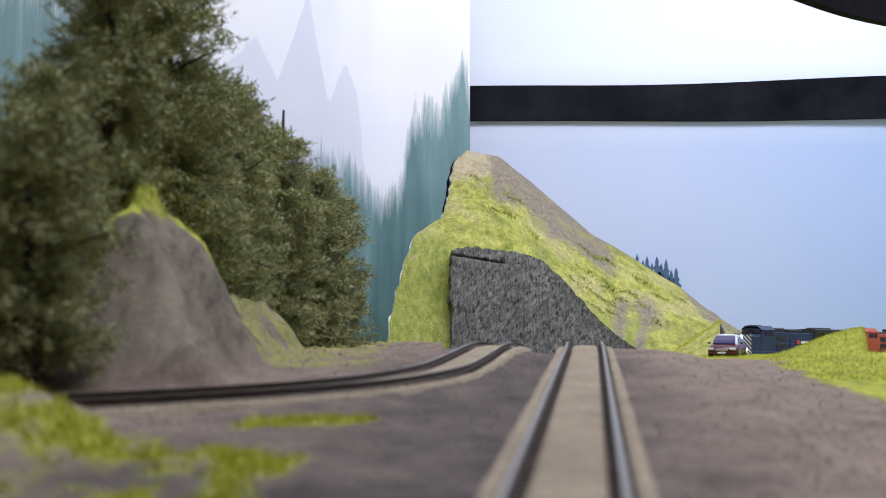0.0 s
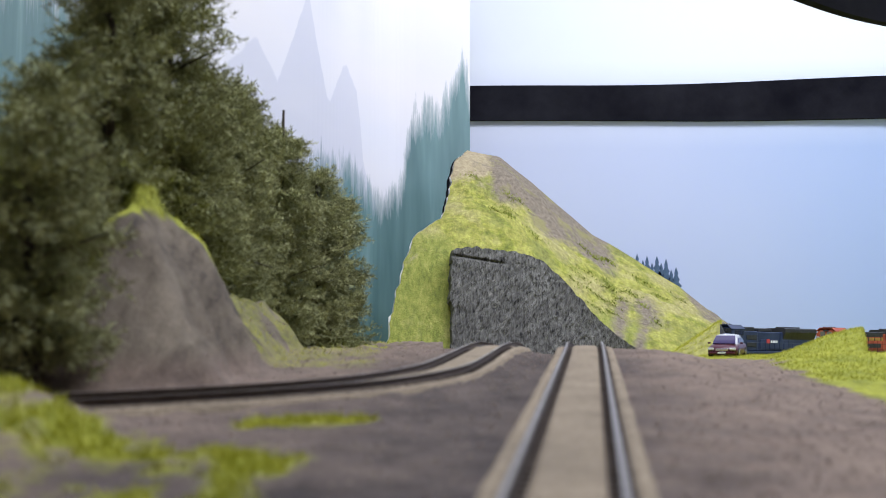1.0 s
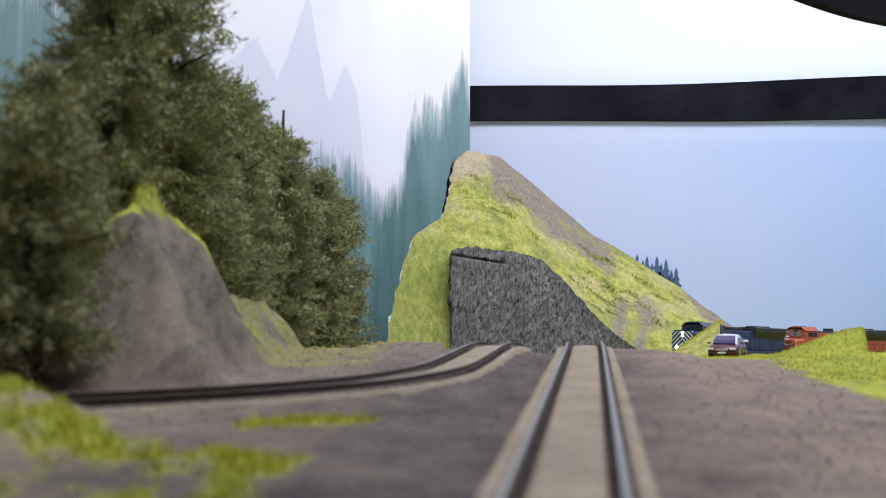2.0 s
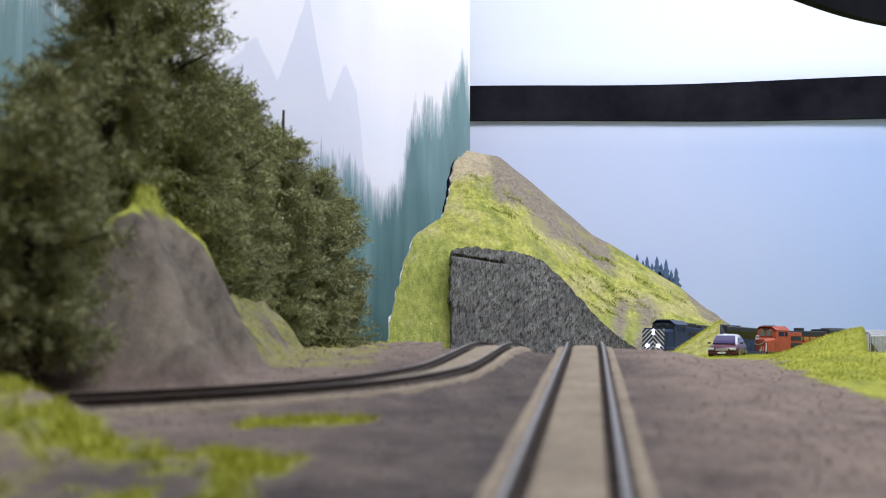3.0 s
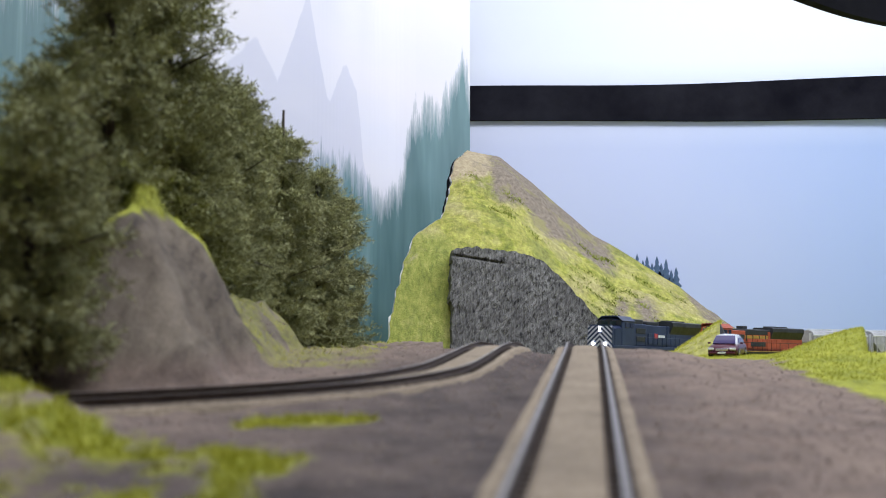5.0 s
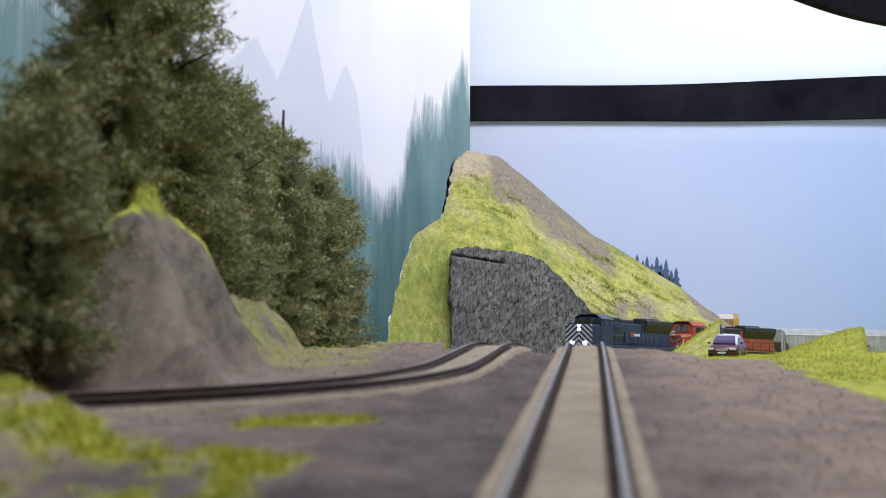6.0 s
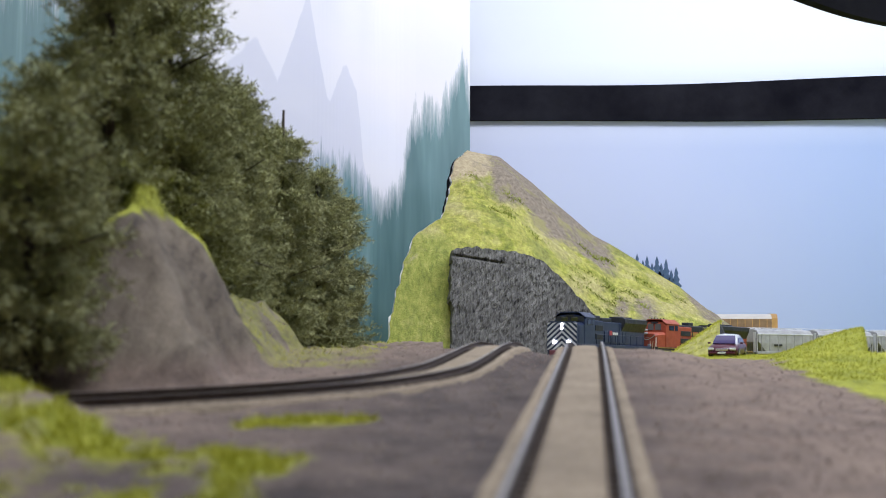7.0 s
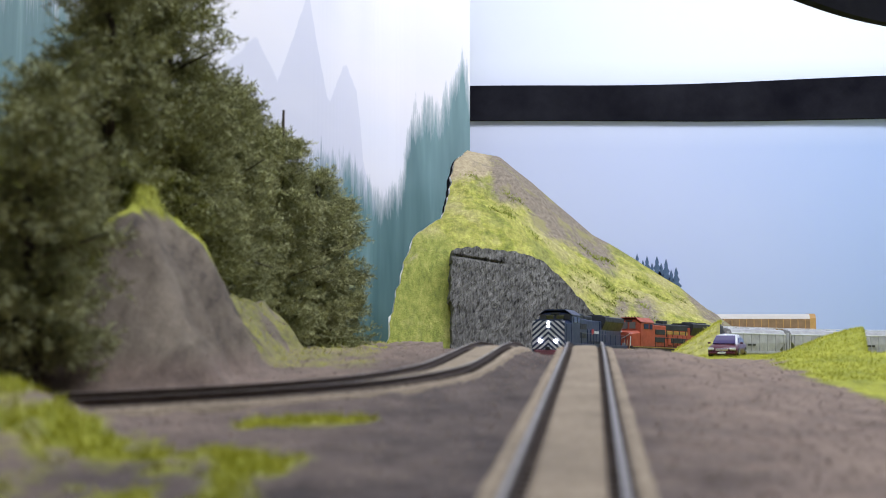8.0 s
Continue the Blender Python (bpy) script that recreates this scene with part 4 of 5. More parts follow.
def build_ties(thing, line, a, b):
    me = None
    s = a
    rng = random.Random(4)
    while s < b:
        p, d = line.at(s), line.dir(s, 0.02)
        if me is None:
            first = part("tie", box(bmesh.new(), -0.0117, 0.0117, -0.0014, 0.0014, -0.0048, -0.0031, 0.0002), TIE, thing)
            me, ob = first.data, first
        else:
            ob = new("tie", me)
            ob.parent = thing
        ob.matrix_basis = pose(p.x + rng.gauss(0, 0.0003), p.y, rail_top(p.x, p.y) + rng.gauss(0, 0.00008), 0, 0, math.degrees(math.atan2(-d.x, d.y)) + rng.gauss(0, 0.8))
        s += 0.0056


near_track = build_track("straight_track", NEAR_LINE, 0.05, NEAR_LINE.length, "straight model track with sandy ties climbing to a crest")
curved_track = build_track("curved_track", LEFT_LINE, 0.0, LEFT_LINE.length - 0.05, "curved model track with sandy ties below the trees")

far_track = build_track("far_track", FAR_LINE, 0.02, FAR_LINE.length - 0.02, "distant model track along the sky backdrop")

# ---- motor car ----
MAROON = painted("maroon_paint", (0.075, 0.006, 0.022), 0.32, 0.15, 90)
SILVER = painted("silver_paint", (0.62, 0.62, 0.66), 0.25, 0.1, 90, 0.3)
TYRE = painted("black_rubber", (0.015, 0.015, 0.016), 0.8, 0.3, 120)
CHROME = painted("chrome", (0.75, 0.76, 0.78), 0.15, 0.05, 90, 0.9)
LENS = painted("clear_lens", (0.75, 0.77, 0.80), 0.1, 0.05, 90)


def glass_mat(name, rgb, rough=0.05):
    m = Nodes(name, rough)
    m.color(rgb)
    m.bsdf.inputs["Coat Weight"].default_value = 0.6
    m.bsdf.inputs["Coat Roughness"].default_value = 0.03
    return m.mat


DARKGLASS = glass_mat("dark_window", (0.06, 0.045, 0.13), 0.06)


def build_car():
    W, L = 0.0108, 0.050
    car = empty("motor_car", "small round maroon model hatchback with a silver roof, parked on grass", "car", m=pose(0.2375, 0.915, ground_z(0.2455, 0.935) - 0.0008, 0, 0, -25))
    car.scale = (1.17, 1.12, 1.14)
    # nose at -y; rings along the length: (y, half width, sill, shoulder)
    bm = bmesh.new()
    secs = []
    for yy, w, lo, hi in ((0.0, 0.62, 0.0040, 0.0060), (0.0010, 0.84, 0.0026, 0.0074), (0.0030, 0.95, 0.0021, 0.0084), (0.008, 1.0, 0.0020, 0.0092), (0.014, 1.0, 0.0020, 0.0101), (0.034, 1.0, 0.0020, 0.0106),
                          (0.045, 0.98, 0.0022, 0.0104), (0.0488, 0.92, 0.0026, 0.0094), (0.050, 0.76, 0.0036, 0.0074)):
        ww = W * w
        secs.append([(-ww, yy, lo + 0.0012), (-ww * 0.9, yy, lo), (ww * 0.9, yy, lo), (ww, yy, lo + 0.0012), (ww * 1.01, yy, (lo + hi) / 2), (ww * 0.97, yy, hi - 0.0014), (ww * 0.84, yy, hi - 0.0003), (ww * 0.4, yy, hi + 0.0003),
                     (-ww * 0.4, yy, hi + 0.0003), (-ww * 0.84, yy, hi - 0.0003), (-ww * 0.97, yy, hi - 0.0014), (-ww * 1.01, yy, (lo + hi) / 2)])
    loft(bm, secs)
    part("body", bm, MAROON, car, "glossy maroon lower body", smooth=True)
    bm = bmesh.new()
    secs = []
    for yy, w, hi in ((0.0105, 0.84, 0.0096), (0.0135, 0.82, 0.0120), (0.0185, 0.76, 0.0158), (0.0225, 0.73, 0.0169), (0.031, 0.72, 0.0172), (0.040, 0.70, 0.0163), (0.0470, 0.74, 0.0110)):
        ww = W * w
        secs.append([(-W * 0.86, yy, 0.0094), (W * 0.86, yy, 0.0094), (ww, yy, hi - 0.0012), (ww * 0.88, yy, hi - 0.0002), (ww * 0.4, yy, hi + 0.0003), (-ww * 0.4, yy, hi + 0.0003), (-ww * 0.88, yy, hi - 0.0002), (-ww, yy, hi - 0.0012)])
    loft(bm, secs)
    part("roof", bm, SILVER, car, "silver roof and pillars")
    bm = bmesh.new()
    a = [bm.verts.new(p) for p in ((-W * 0.76, 0.0104, 0.0099), (W * 0.76, 0.0104, 0.0099), (W * 0.73, 0.0130, 0.0122), (W * 0.64, 0.0182, 0.0157), (-W * 0.64, 0.0182, 0.0157), (-W * 0.73, 0.0130, 0.0122))]
    b = [bm.verts.new((v.co.x, v.co.y - 0.0007, v.co.z + 0.0007)) for v in a]
    for i in range(6):
        bm.faces.new((a[i], a[(i + 1) % 6], b[(i + 1) % 6], b[i]))
    for f in ((0, 1, 2, 5), (5, 2, 3, 4)):
        bm.faces.new([b[i] for i in f])
    bmesh.ops.recalc_face_normals(bm, faces=bm.faces[:])
    part("windscreen", bm, DARKGLASS, car, "violet-tinted glossy windscreen")
    for sx in (-1, 1):
        bm = bmesh.new()
        tri = [(0.0172, 0.0106), (0.0282, 0.0106), (0.0282, 0.0146), (0.0212, 0.0144)]
        tri2 = [(0.0292, 0.0106), (0.0405, 0.0106), (0.0375, 0.0140), (0.0292, 0.0146)]
        for q in (tri, tri2):
            f1 = [bm.verts.new((sx * (W * (0.885 - 0.10 * (z - 0.0106) / 0.005)), y, z)) for y, z in q]
            f2 = [bm.verts.new((v.co.x - sx * 0.0015, v.co.y, v.co.z)) for v in f1]
            for i in range(4):
                bm.faces.new((f1[i], f1[(i + 1) % 4], f2[(i + 1) % 4], f2[i]))
            bm.faces.new(f1)
        bmesh.ops.recalc_face_normals(bm, faces=bm.faces[:])
        part("side_window", bm, DARKGLASS, car)
        bm = bmesh.new()
        box(bm, sx * W * 0.72 - 0.0022, sx * W * 0.72 + 0.0022, -0.0003, 0.0018, 0.0056, 0.0074, 0.0005)
        part("headlight", bm, LENS, car, "clear white headlight")
        bm = bmesh.new()
        box(bm, sx * (W + 0.0010) - 0.0011, sx * (W + 0.0010) + 0.0011, 0.0150, 0.0164, 0.0100, 0.0114, 0.0004)
        part("door_mirror", bm, MAROON, car)
        for yy in (0.0095, 0.0395):
            wheel = part("wheel", tube(bmesh.new(), (sx * (W - 0.0026), yy, 0.0036), (sx * (W + 0.0002), yy, 0.0036), 0.0036, None, 18), TYRE, car)
            part("rim", tube(bmesh.new(), (sx * (W - 0.001), yy, 0.0036), (sx * (W + 0.0005), yy, 0.0036), 0.0022, 0.0019, 14), CHROME, wheel)
    part("grille", box(bmesh.new(), -0.0045, 0.0045, -0.0005, 0.0006, 0.0052, 0.0068, 0.0003), CHROME, car, "chrome grille bar")
    part("bumper", box(bmesh.new(), -0.0094, 0.0094, -0.0010, 0.0012, 0.0026, 0.0044, 0.0006), MAROON, car)
    part("number_plate", box(bmesh.new(), -0.0028, 0.0028, -0.0014, -0.0008, 0.0030, 0.0043, 0.0001), LENS, car, "plain white plate")


build_car()

# ---- train ----
NAVY = painted("navy_paint", (0.013, 0.026, 0.078), 0.36, 0.2, 60)
ROOFBLACK = painted("roof_black", (0.016, 0.017, 0.022), 0.5, 0.3, 60)
WHITE = painted("white_stripe", (0.78, 0.79, 0.80), 0.45, 0.08, 90)
ORANGE = painted("orange_paint", (0.34, 0.062, 0.026), 0.5, 0.3, 90)
YELLOW = painted("yellow_paint", (0.34, 0.20, 0.03), 0.6, 0.35, 90)
RAILTAN = painted("tan_rail_paint", (0.45, 0.30, 0.18), 0.6, 0.15, 90)
PLOUGH = painted("plough_maroon", (0.10, 0.015, 0.022), 0.5, 0.2, 60)
REDLOGO = painted("red_logo", (0.5, 0.05, 0.05), 0.5, 0.1, 60)
UNDER = painted("underframe_black", (0.018, 0.017, 0.017), 0.7, 0.4, 90)
WHEEL = painted("wheel_steel", (0.06, 0.05, 0.045), 0.5, 0.3, 90, 0.5)
HOPPERGREY = painted("hopper_grey", (0.33, 0.33, 0.33), 0.65, 0.28, 60)
GALV = painted("galvanised", (0.60, 0.61, 0.62), 0.5, 0.1, 60, 0.3)
RACKWHITE = painted("rack_white", (0.46, 0.43, 0.39), 0.5, 0.1, 40)
RACKGOLD = painted("rack_gold", (0.40, 0.225, 0.06), 0.55, 0.25, 60)
RACKSIDE = painted("rack_side", (0.20, 0.12, 0.055), 0.7, 0.3, 60)
LAMP = glowing("lit_lamp", (1.0, 0.96, 0.90), 9.0)
DULL = painted("lens_dull", (0.35, 0.36, 0.38), 0.2, 0.1, 60)
WIND = glass_mat("cab_window", (0.012, 0.013, 0.018))
GREYGLASS = glass_mat("pale_cab_window", (0.13, 0.125, 0.12))
CABGLOW = glowing("lit_cab_window", (0.75, 0.62, 0.45), 0.35)

HW = 0.0202  # half width of a locomotive


def truck(parent, yc, axles, gap=0.0195):
    """A bogie with side frames and wheel sets."""
    bm = bmesh.new()
    n = len(axles)
    for sx in (-1, 1):
        box(bm, sx * 0.0125 - 0.0014, sx * 0.0125 + 0.0014, yc + axles[0] - 0.007, yc + axles[-1] + 0.007, 0.0052, 0.0085, 0.0006)
        for a in axles:
            box(bm, sx * 0.0136 - 0.0012, sx * 0.0136 + 0.0012, yc + a - 0.0028, yc + a + 0.0028, 0.0030, 0.0082, 0.0005)
            tube(bm, (sx * 0.0140, yc + a, 0.0055), (sx * 0.0155, yc + a, 0.0055), 0.0018, 0.0014, 8)
    frame_part = part("truck", bm, UNDER, parent)
    for a in axles:
        bm = bmesh.new()
        for sx in (-1, 1):
            tube(bm, (sx * 0.0072, yc + a, 0.0057), (sx * 0.0094, yc + a, 0.0057), 0.0057, 0.0055, 18)
            tube(bm, (sx * 0.0066, yc + a, 0.0057), (sx * 0.0074, yc + a, 0.0057), 0.0062, None, 18)
        tube(bm, (-0.009, yc + a, 0.0057), (0.009, yc + a, 0.0057), 0.0012, None, 8)
        part("wheel_set", bm, WHEEL, frame_part)


def railing(parent, sx, y0, y1, z0, mat, posts=9):
    for i in range(posts):
        y = y0 + (y1 - y0) * i / (posts - 1)
        part("stanchion", tube(bmesh.new(), (sx * (HW - 0.0006), y, z0), (sx * (HW - 0.0006), y, z0 + 0.0115), 0.00035, None, 5), mat, parent)
    part("handrail", tube(bmesh.new(), (sx * (HW - 0.0006), y0, z0 + 0.0115), (sx * (HW - 0.0006), y1, z0 + 0.0115), 0.00035, None, 5), mat, parent)


def diagonal(bm, cx, z, slope, y, w, half, z_lo, z_hi):
    """One slanted stripe on a nose panel, kept inside its edges."""
    pts = []
    n = 8
    for i in range(n + 1):
        x = half * i / n
        pts.append((x, z + slope * x))
    top = [(x, min(z_hi, max(z_lo, zz + w / 2))) for x, zz in pts]
    bot = [(x, min(z_hi, max(z_lo, zz - w / 2))) for x, zz in pts]
    for i in range(n):
        q = [bot[i], bot[i + 1], top[i + 1], top[i]]
        if abs(q[0][1] - q[3][1]) < 1e-6 and abs(q[1][1] - q[2][1]) < 1e-6:
            continue
        a = [bm.verts.new((cx * x, y, zz)) for x, zz in q]
        bm.faces.new(a)


def build_locomotive(style):
    """A six-axle road switcher, nose at the origin, length along -y."""
    navy = style == "navy"
    main = NAVY if navy else ORANGE
    label = "navy blue diesel locomotive with white chevron nose stripes" if navy else "orange diesel locomotive with a black roof and yellow band"
    loco = empty("diesel_locomotive", label, "locomotive", "train")
    L = 0.2235
    z_deck = 0.0165
    part("frame", box(bmesh.new(), -HW, HW, -L + 0.004, -0.004, 0.0125, z_deck, 0.0005), main if navy else UNDER, loco)
    # low nose, cab, hood
    bm = bmesh.new()
    secs = []
    for y, w, zt in ((-0.0075, 0.0175 if navy else 0.0140, 0.0390 if navy else 0.0335), (-0.010, 0.0185 if navy else 0.0165, 0.0400 if navy else 0.0345), (-0.026, 0.0188, 0.0410 if navy else 0.0365)):
        secs.append([(-w, y, z_deck), (w, y, z_deck), (w, y, zt - 0.003), (w * 0.8, y, zt), (-w * 0.8, y, zt), (-w, y, zt - 0.003)])
    loft(bm, secs)
    part("nose", bm, main, loco)
    cab_z = 0.0515
    bm = bmesh.new()
    secs = []
    for y, zt in ((-0.0235, cab_z - 0.0030), (-0.0275, cab_z), (-0.050, cab_z)):
        w = 0.0192
        secs.append([(-w, y, z_deck), (w, y, z_deck), (w, y, zt - 0.0045), (w * 0.62, y, zt), (-w * 0.62, y, zt), (-w, y, zt - 0.0045)])
    loft(bm, secs)
    cab = part("cab", bm, main, loco)
    part("cab_roof", loft(bmesh.new(), [[(-0.0200, y, cab_z - 0.0044), (-0.0115, y, cab_z + 0.0006), (0.0115, y, cab_z + 0.0006), (0.0200, y, cab_z - 0.0044), (0.0115, y, cab_z + 0.0016), (-0.0115, y, cab_z + 0.0016)] for y in (-0.0225, -0.0515)]),
         NAVY if navy else ORANGE, loco)
    for sx in (-1, 1):
        part("windscreen", box(bmesh.new(), sx * 0.0062 - 0.0046, sx * 0.0062 + 0.0046, -0.0242, -0.0225, 0.0418 if navy else 0.0385, 0.0470, 0.0004), WIND if navy else GREYGLASS, cab, "dark glossy windscreen pane")
        part("side_window", box(bmesh.new(), sx * 0.0193 - 0.0004, sx * 0.0193 + 0.0004, -0.0395, -0.0295, 0.0385, 0.0450, 0.0003), CABGLOW if navy and sx > 0 else WIND, cab)
        part("side_window", box(bmesh.new(), sx * 0.0193 - 0.0004, sx * 0.0193 + 0.0004, -0.0475, -0.0415, 0.0385, 0.0450, 0.0003), WIND, cab)
    if navy:
        part("windscreen_surround", box(bmesh.new(), -0.0178, 0.0178, -0.0236, -0.0228, 0.0418, 0.0478, 0.0003), ROOFBLACK, cab, "black windscreen surround")
    for k in range(5):
        part("horn", tube(bmesh.new(), (-0.010 + 0.005 * k, -0.034, cab_z + 0.0012), (-0.010 + 0.005 * k, -0.029, cab_z + 0.0022), 0.0006, 0.0010, 8), ROOFBLACK, cab, "dark roof horn")
    part("number_board", box(bmesh.new(), -0.0050, 0.0050, -0.0245, -0.0222, 0.0474, 0.0496, 0.0003), ROOFBLACK, cab)
    hood_w = 0.0125
    part("hood", box(bmesh.new(), -hood_w, hood_w, -0.135, -0.0498, z_deck, 0.0440, 0.0012), main, loco)
    part("electrical_cabinet", box(bmesh.new(), -0.0160, 0.0160, -0.082, -0.0502, z_deck, 0.0445, 0.0012), main, loco)
    if navy:
        part("inertial_filter", box(bmesh.new(), -0.0135, 0.0135, -0.078, -0.056, 0.0430, 0.0505, 0.0012), ROOFBLACK, loco, "dark raised intake box")
        part("exhaust_silencer", box(bmesh.new(), -0.0085, 0.0085, -0.122, -0.092, 0.0435, 0.0492, 0.0015), ROOFBLACK, loco)
    else:
        part("hood_top", box(bmesh.new(), -0.0128, 0.0128, -0.150, -0.052, 0.0380, 0.0470, 0.0015), ROOFBLACK, loco, "black upper hood")
        part("exhaust_stack", box(bmesh.new(), -0.006, 0.006, -0.098, -0.088, 0.0465, 0.0515, 0.0008), ROOFBLACK, loco)
        part("yellow_band", box(bmesh.new(), -0.0131, 0.0131, -0.150, -0.084, 0.0335, 0.0378, 0.0003), YELLOW, loco, "yellow band along the hood")
    part("rear_hood", box(bmesh.new(), -hood_w - 0.0008, hood_w + 0.0008, -L + 0.010, -0.134, z_deck, 0.0440, 0.0012), main, loco)
    # flared radiator section
    bm = bmesh.new()
    sec = lambda y: [(-0.0132, y, 0.0335), (0.0132, y, 0.0335), (0.0182, y, 0.0440), (0.0182, y, 0.0490), (0.0150, y, 0.0502), (-0.0150, y, 0.0502), (-0.0182, y, 0.0490), (-0.0182, y, 0.0440)]
    loft(bm, [sec(-L + 0.012), sec(-0.140)])
    part("radiator", bm, ROOFBLACK, loco, "black flared radiator housing")
    for k in range(2):
        part("radiator_fan", tube(bmesh.new(), (0, -0.155 - 0.026 * k, 0.0500), (0, -0.155 - 0.026 * k, 0.0522), 0.0095, 0.0090, 18), ROOFBLACK, loco)
    # hood doors and louvres
    for sx in (-1, 1):
        for k in range(7):
            y = -0.090 - 0.0105 * k
            part("hood_door", box(bmesh.new(), sx * (hood_w + 0.0009) - 0.0004, sx * (hood_w + 0.0009) + 0.0004, y - 0.0095, y, 0.0195, 0.0330, 0.0003), main, loco)
        for k in range(2):
            part("grille", box(bmesh.new(), sx * 0.0162 - 0.0004, sx * 0.0162 + 0.0004, -0.079, -0.058, 0.0225 + 0.010 * k, 0.0290 + 0.010 * k, 0.0003), ROOFBLACK, loco, "dark intake grille")
        if navy:
            bm = bmesh.new()
            for a, b in ((0.0, 0.003), (0.0042, 0.0062), (0.0070, 0.0090), (0.0098, 0.0112), (0.0120, 0.0145)):
                box(bm, sx * (hood_w + 0.0015) - 0.0003, sx * (hood_w + 0.0015) + 0.0003, -0.1085 - b - 0.004, -0.1085 - a - 0.004, 0.0282, 0.0318)
            part("lettering", bm, WHITE, loco, "white lettering bars")
            bm = bmesh.new()
            prism(bm, [(-0.0003, 0.0275), (0.0003, 0.0275), (0.0003, 0.0335), (-0.0003, 0.0335)], -0.110, -0.1035)
            bmesh.ops.translate(bm, verts=bm.verts[:], vec=(sx * (hood_w + 0.0016), 0, 0))
            part("emblem", bm, REDLOGO, loco, "red emblem shape")
        else:
            part("lettering", box(bmesh.new(), sx * (hood_w + 0.0015) - 0.0003, sx * (hood_w + 0.0015) + 0.0003, -0.128, -0.096, 0.0225, 0.0290), UNDER, loco, "dark lettering bar")
        railing(loco, sx, -L + 0.010, -0.054, z_deck, NAVY if navy else UNDER)
        # steps
        for y in (-0.0065, -L + 0.0085):
            for k in range(3):
                part("step", box(bmesh.new(), sx * 0.0162 - 0.0026, sx * 0.0162 + 0.0026, y - 0.003, y + 0.003, 0.0035 + 0.0042 * k, 0.0042 + 0.0042 * k), WHITE if not navy else NAVY, loco)
        part("grab_rail", tube(bmesh.new(), (sx * 0.0180, -0.0045, 0.006), (sx * 0.0180, -0.0045, 0.0285), 0.00045, None, 6), WHITE if not navy else NAVY, loco)
    # pilot, plough, coupler
    part("pilot", box(bmesh.new(), -0.0180, 0.0180, -0.0075, -0.0040, 0.0040, 0.0160, 0.0006), main if navy else ORANGE, loco)
    bm = bmesh.new()
    loft(bm, [[(-0.0165, -0.0035, 0.0018), (0.0165, -0.0035, 0.0018), (0.0165, -0.0035, 0.0085), (-0.0165, -0.0035, 0.0085)], [(-0.0135, 0.0012, 0.0016), (0.0135, 0.0012, 0.0016), (0.0135, -0.0008, 0.0075), (-0.0135, -0.0008, 0.0075)]])
    part("snowplough", bm, PLOUGH if navy else UNDER, loco)
    part("coupler", box(bmesh.new(), -0.0018, 0.0018, -0.005, 0.0018, 0.0088, 0.0118, 0.0005), UNDER, loco)
    part("coupler", box(bmesh.new(), -0.0018, 0.0018, -L - 0.0022, -L + 0.006, 0.0088, 0.0118, 0.0005), UNDER, loco)
    part("rear_pilot", box(bmesh.new(), -0.0180, 0.0180, -L + 0.003, -L + 0.0065, 0.0040, 0.0160, 0.0006), main, loco)
    part("fuel_tank", box(bmesh.new(), -0.0160, 0.0160, -0.138, -0.092, 0.0032, 0.0125, 0.0025), UNDER, loco)
    truck(loco, -0.048, (-0.0205, 0.0, 0.0205))
    truck(loco, -L + 0.046, (-0.0205, 0.0, 0.0205))
    if navy:
        # chevron panel over the whole front
        part("front_panel", prism(bmesh.new(), [(-0.0188, 0.0085), (0.0188, 0.0085), (0.0188, 0.0385), (0.0150, 0.0415), (-0.0150, 0.0415), (-0.0188, 0.0385)], -0.0072, -0.0034), NAVY, loco, "navy front panel under the stripes")
        for sx in (-1, 1):
            for k in range(9):
                bm = bmesh.new()
                diagonal(bm, sx, 0.0120 + 0.0060 * k, -0.85, -0.0031, 0.0030, 0.0186, 0.0090, 0.0400)
                if bm.faces:
                    bmesh.ops.solidify(bm, geom=bm.faces[:], thickness=0.0002)
                    part("stripe", bm, WHITE, loco)
                else:
                    bm.free()
    else:
        bm = bmesh.new()
        for i in range(12):
            xa, xb = -0.0138 + 0.0023 * i, -0.0138 + 0.0023 * (i + 1)
            za, zb = (0.0250 + 0.0060 * (abs(v) / 0.0138) ** 1.5 for v in (xa, xb))
            prism(bm, [(xa, za), (xb, zb), (xb, zb + 0.0009), (xa, za + 0.0009)], -0.0080, -0.0068)
        part("nose_line", bm, RACKWHITE, loco, "thin pale curved line across the nose")
        for sx in (-1, 1):
            for k in range(3):
                x = sx * (0.0075 + 0.0042 * k)
                part("front_rail", tube(bmesh.new(), (x, -0.0030, 0.0060), (x + sx * 0.0015, -0.0045, 0.0240), 0.0005, None, 6), RAILTAN, loco, "tan front handrail")
        for sx in (-1, 1):
            for k in range(6):
                part("hood_post", box(bmesh.new(), sx * 0.0131 - 0.0004, sx * 0.0131 + 0.0004, -0.060 - 0.014 * k, -0.0585 - 0.014 * k, 0.0300, 0.0385), ROOFBLACK, loco)
            part("sill_stripe", box(bmesh.new(), sx * 0.0203 - 0.0003, sx * 0.0203 + 0.0003, -L + 0.006, -0.006, 0.0150, 0.0160), YELLOW, loco, "thin yellow sill stripe")
    # lamps
    for sx in (-1, 1):
        part("ditch_light", tube(bmesh.new(), (sx * 0.0089, -0.0040, 0.0180), (sx * 0.0089, -0.0012, 0.0180), 0.0019, 0.0022, 14), LAMP if navy else DULL, loco, "lit white ditch light" if navy else "unlit ditch light")
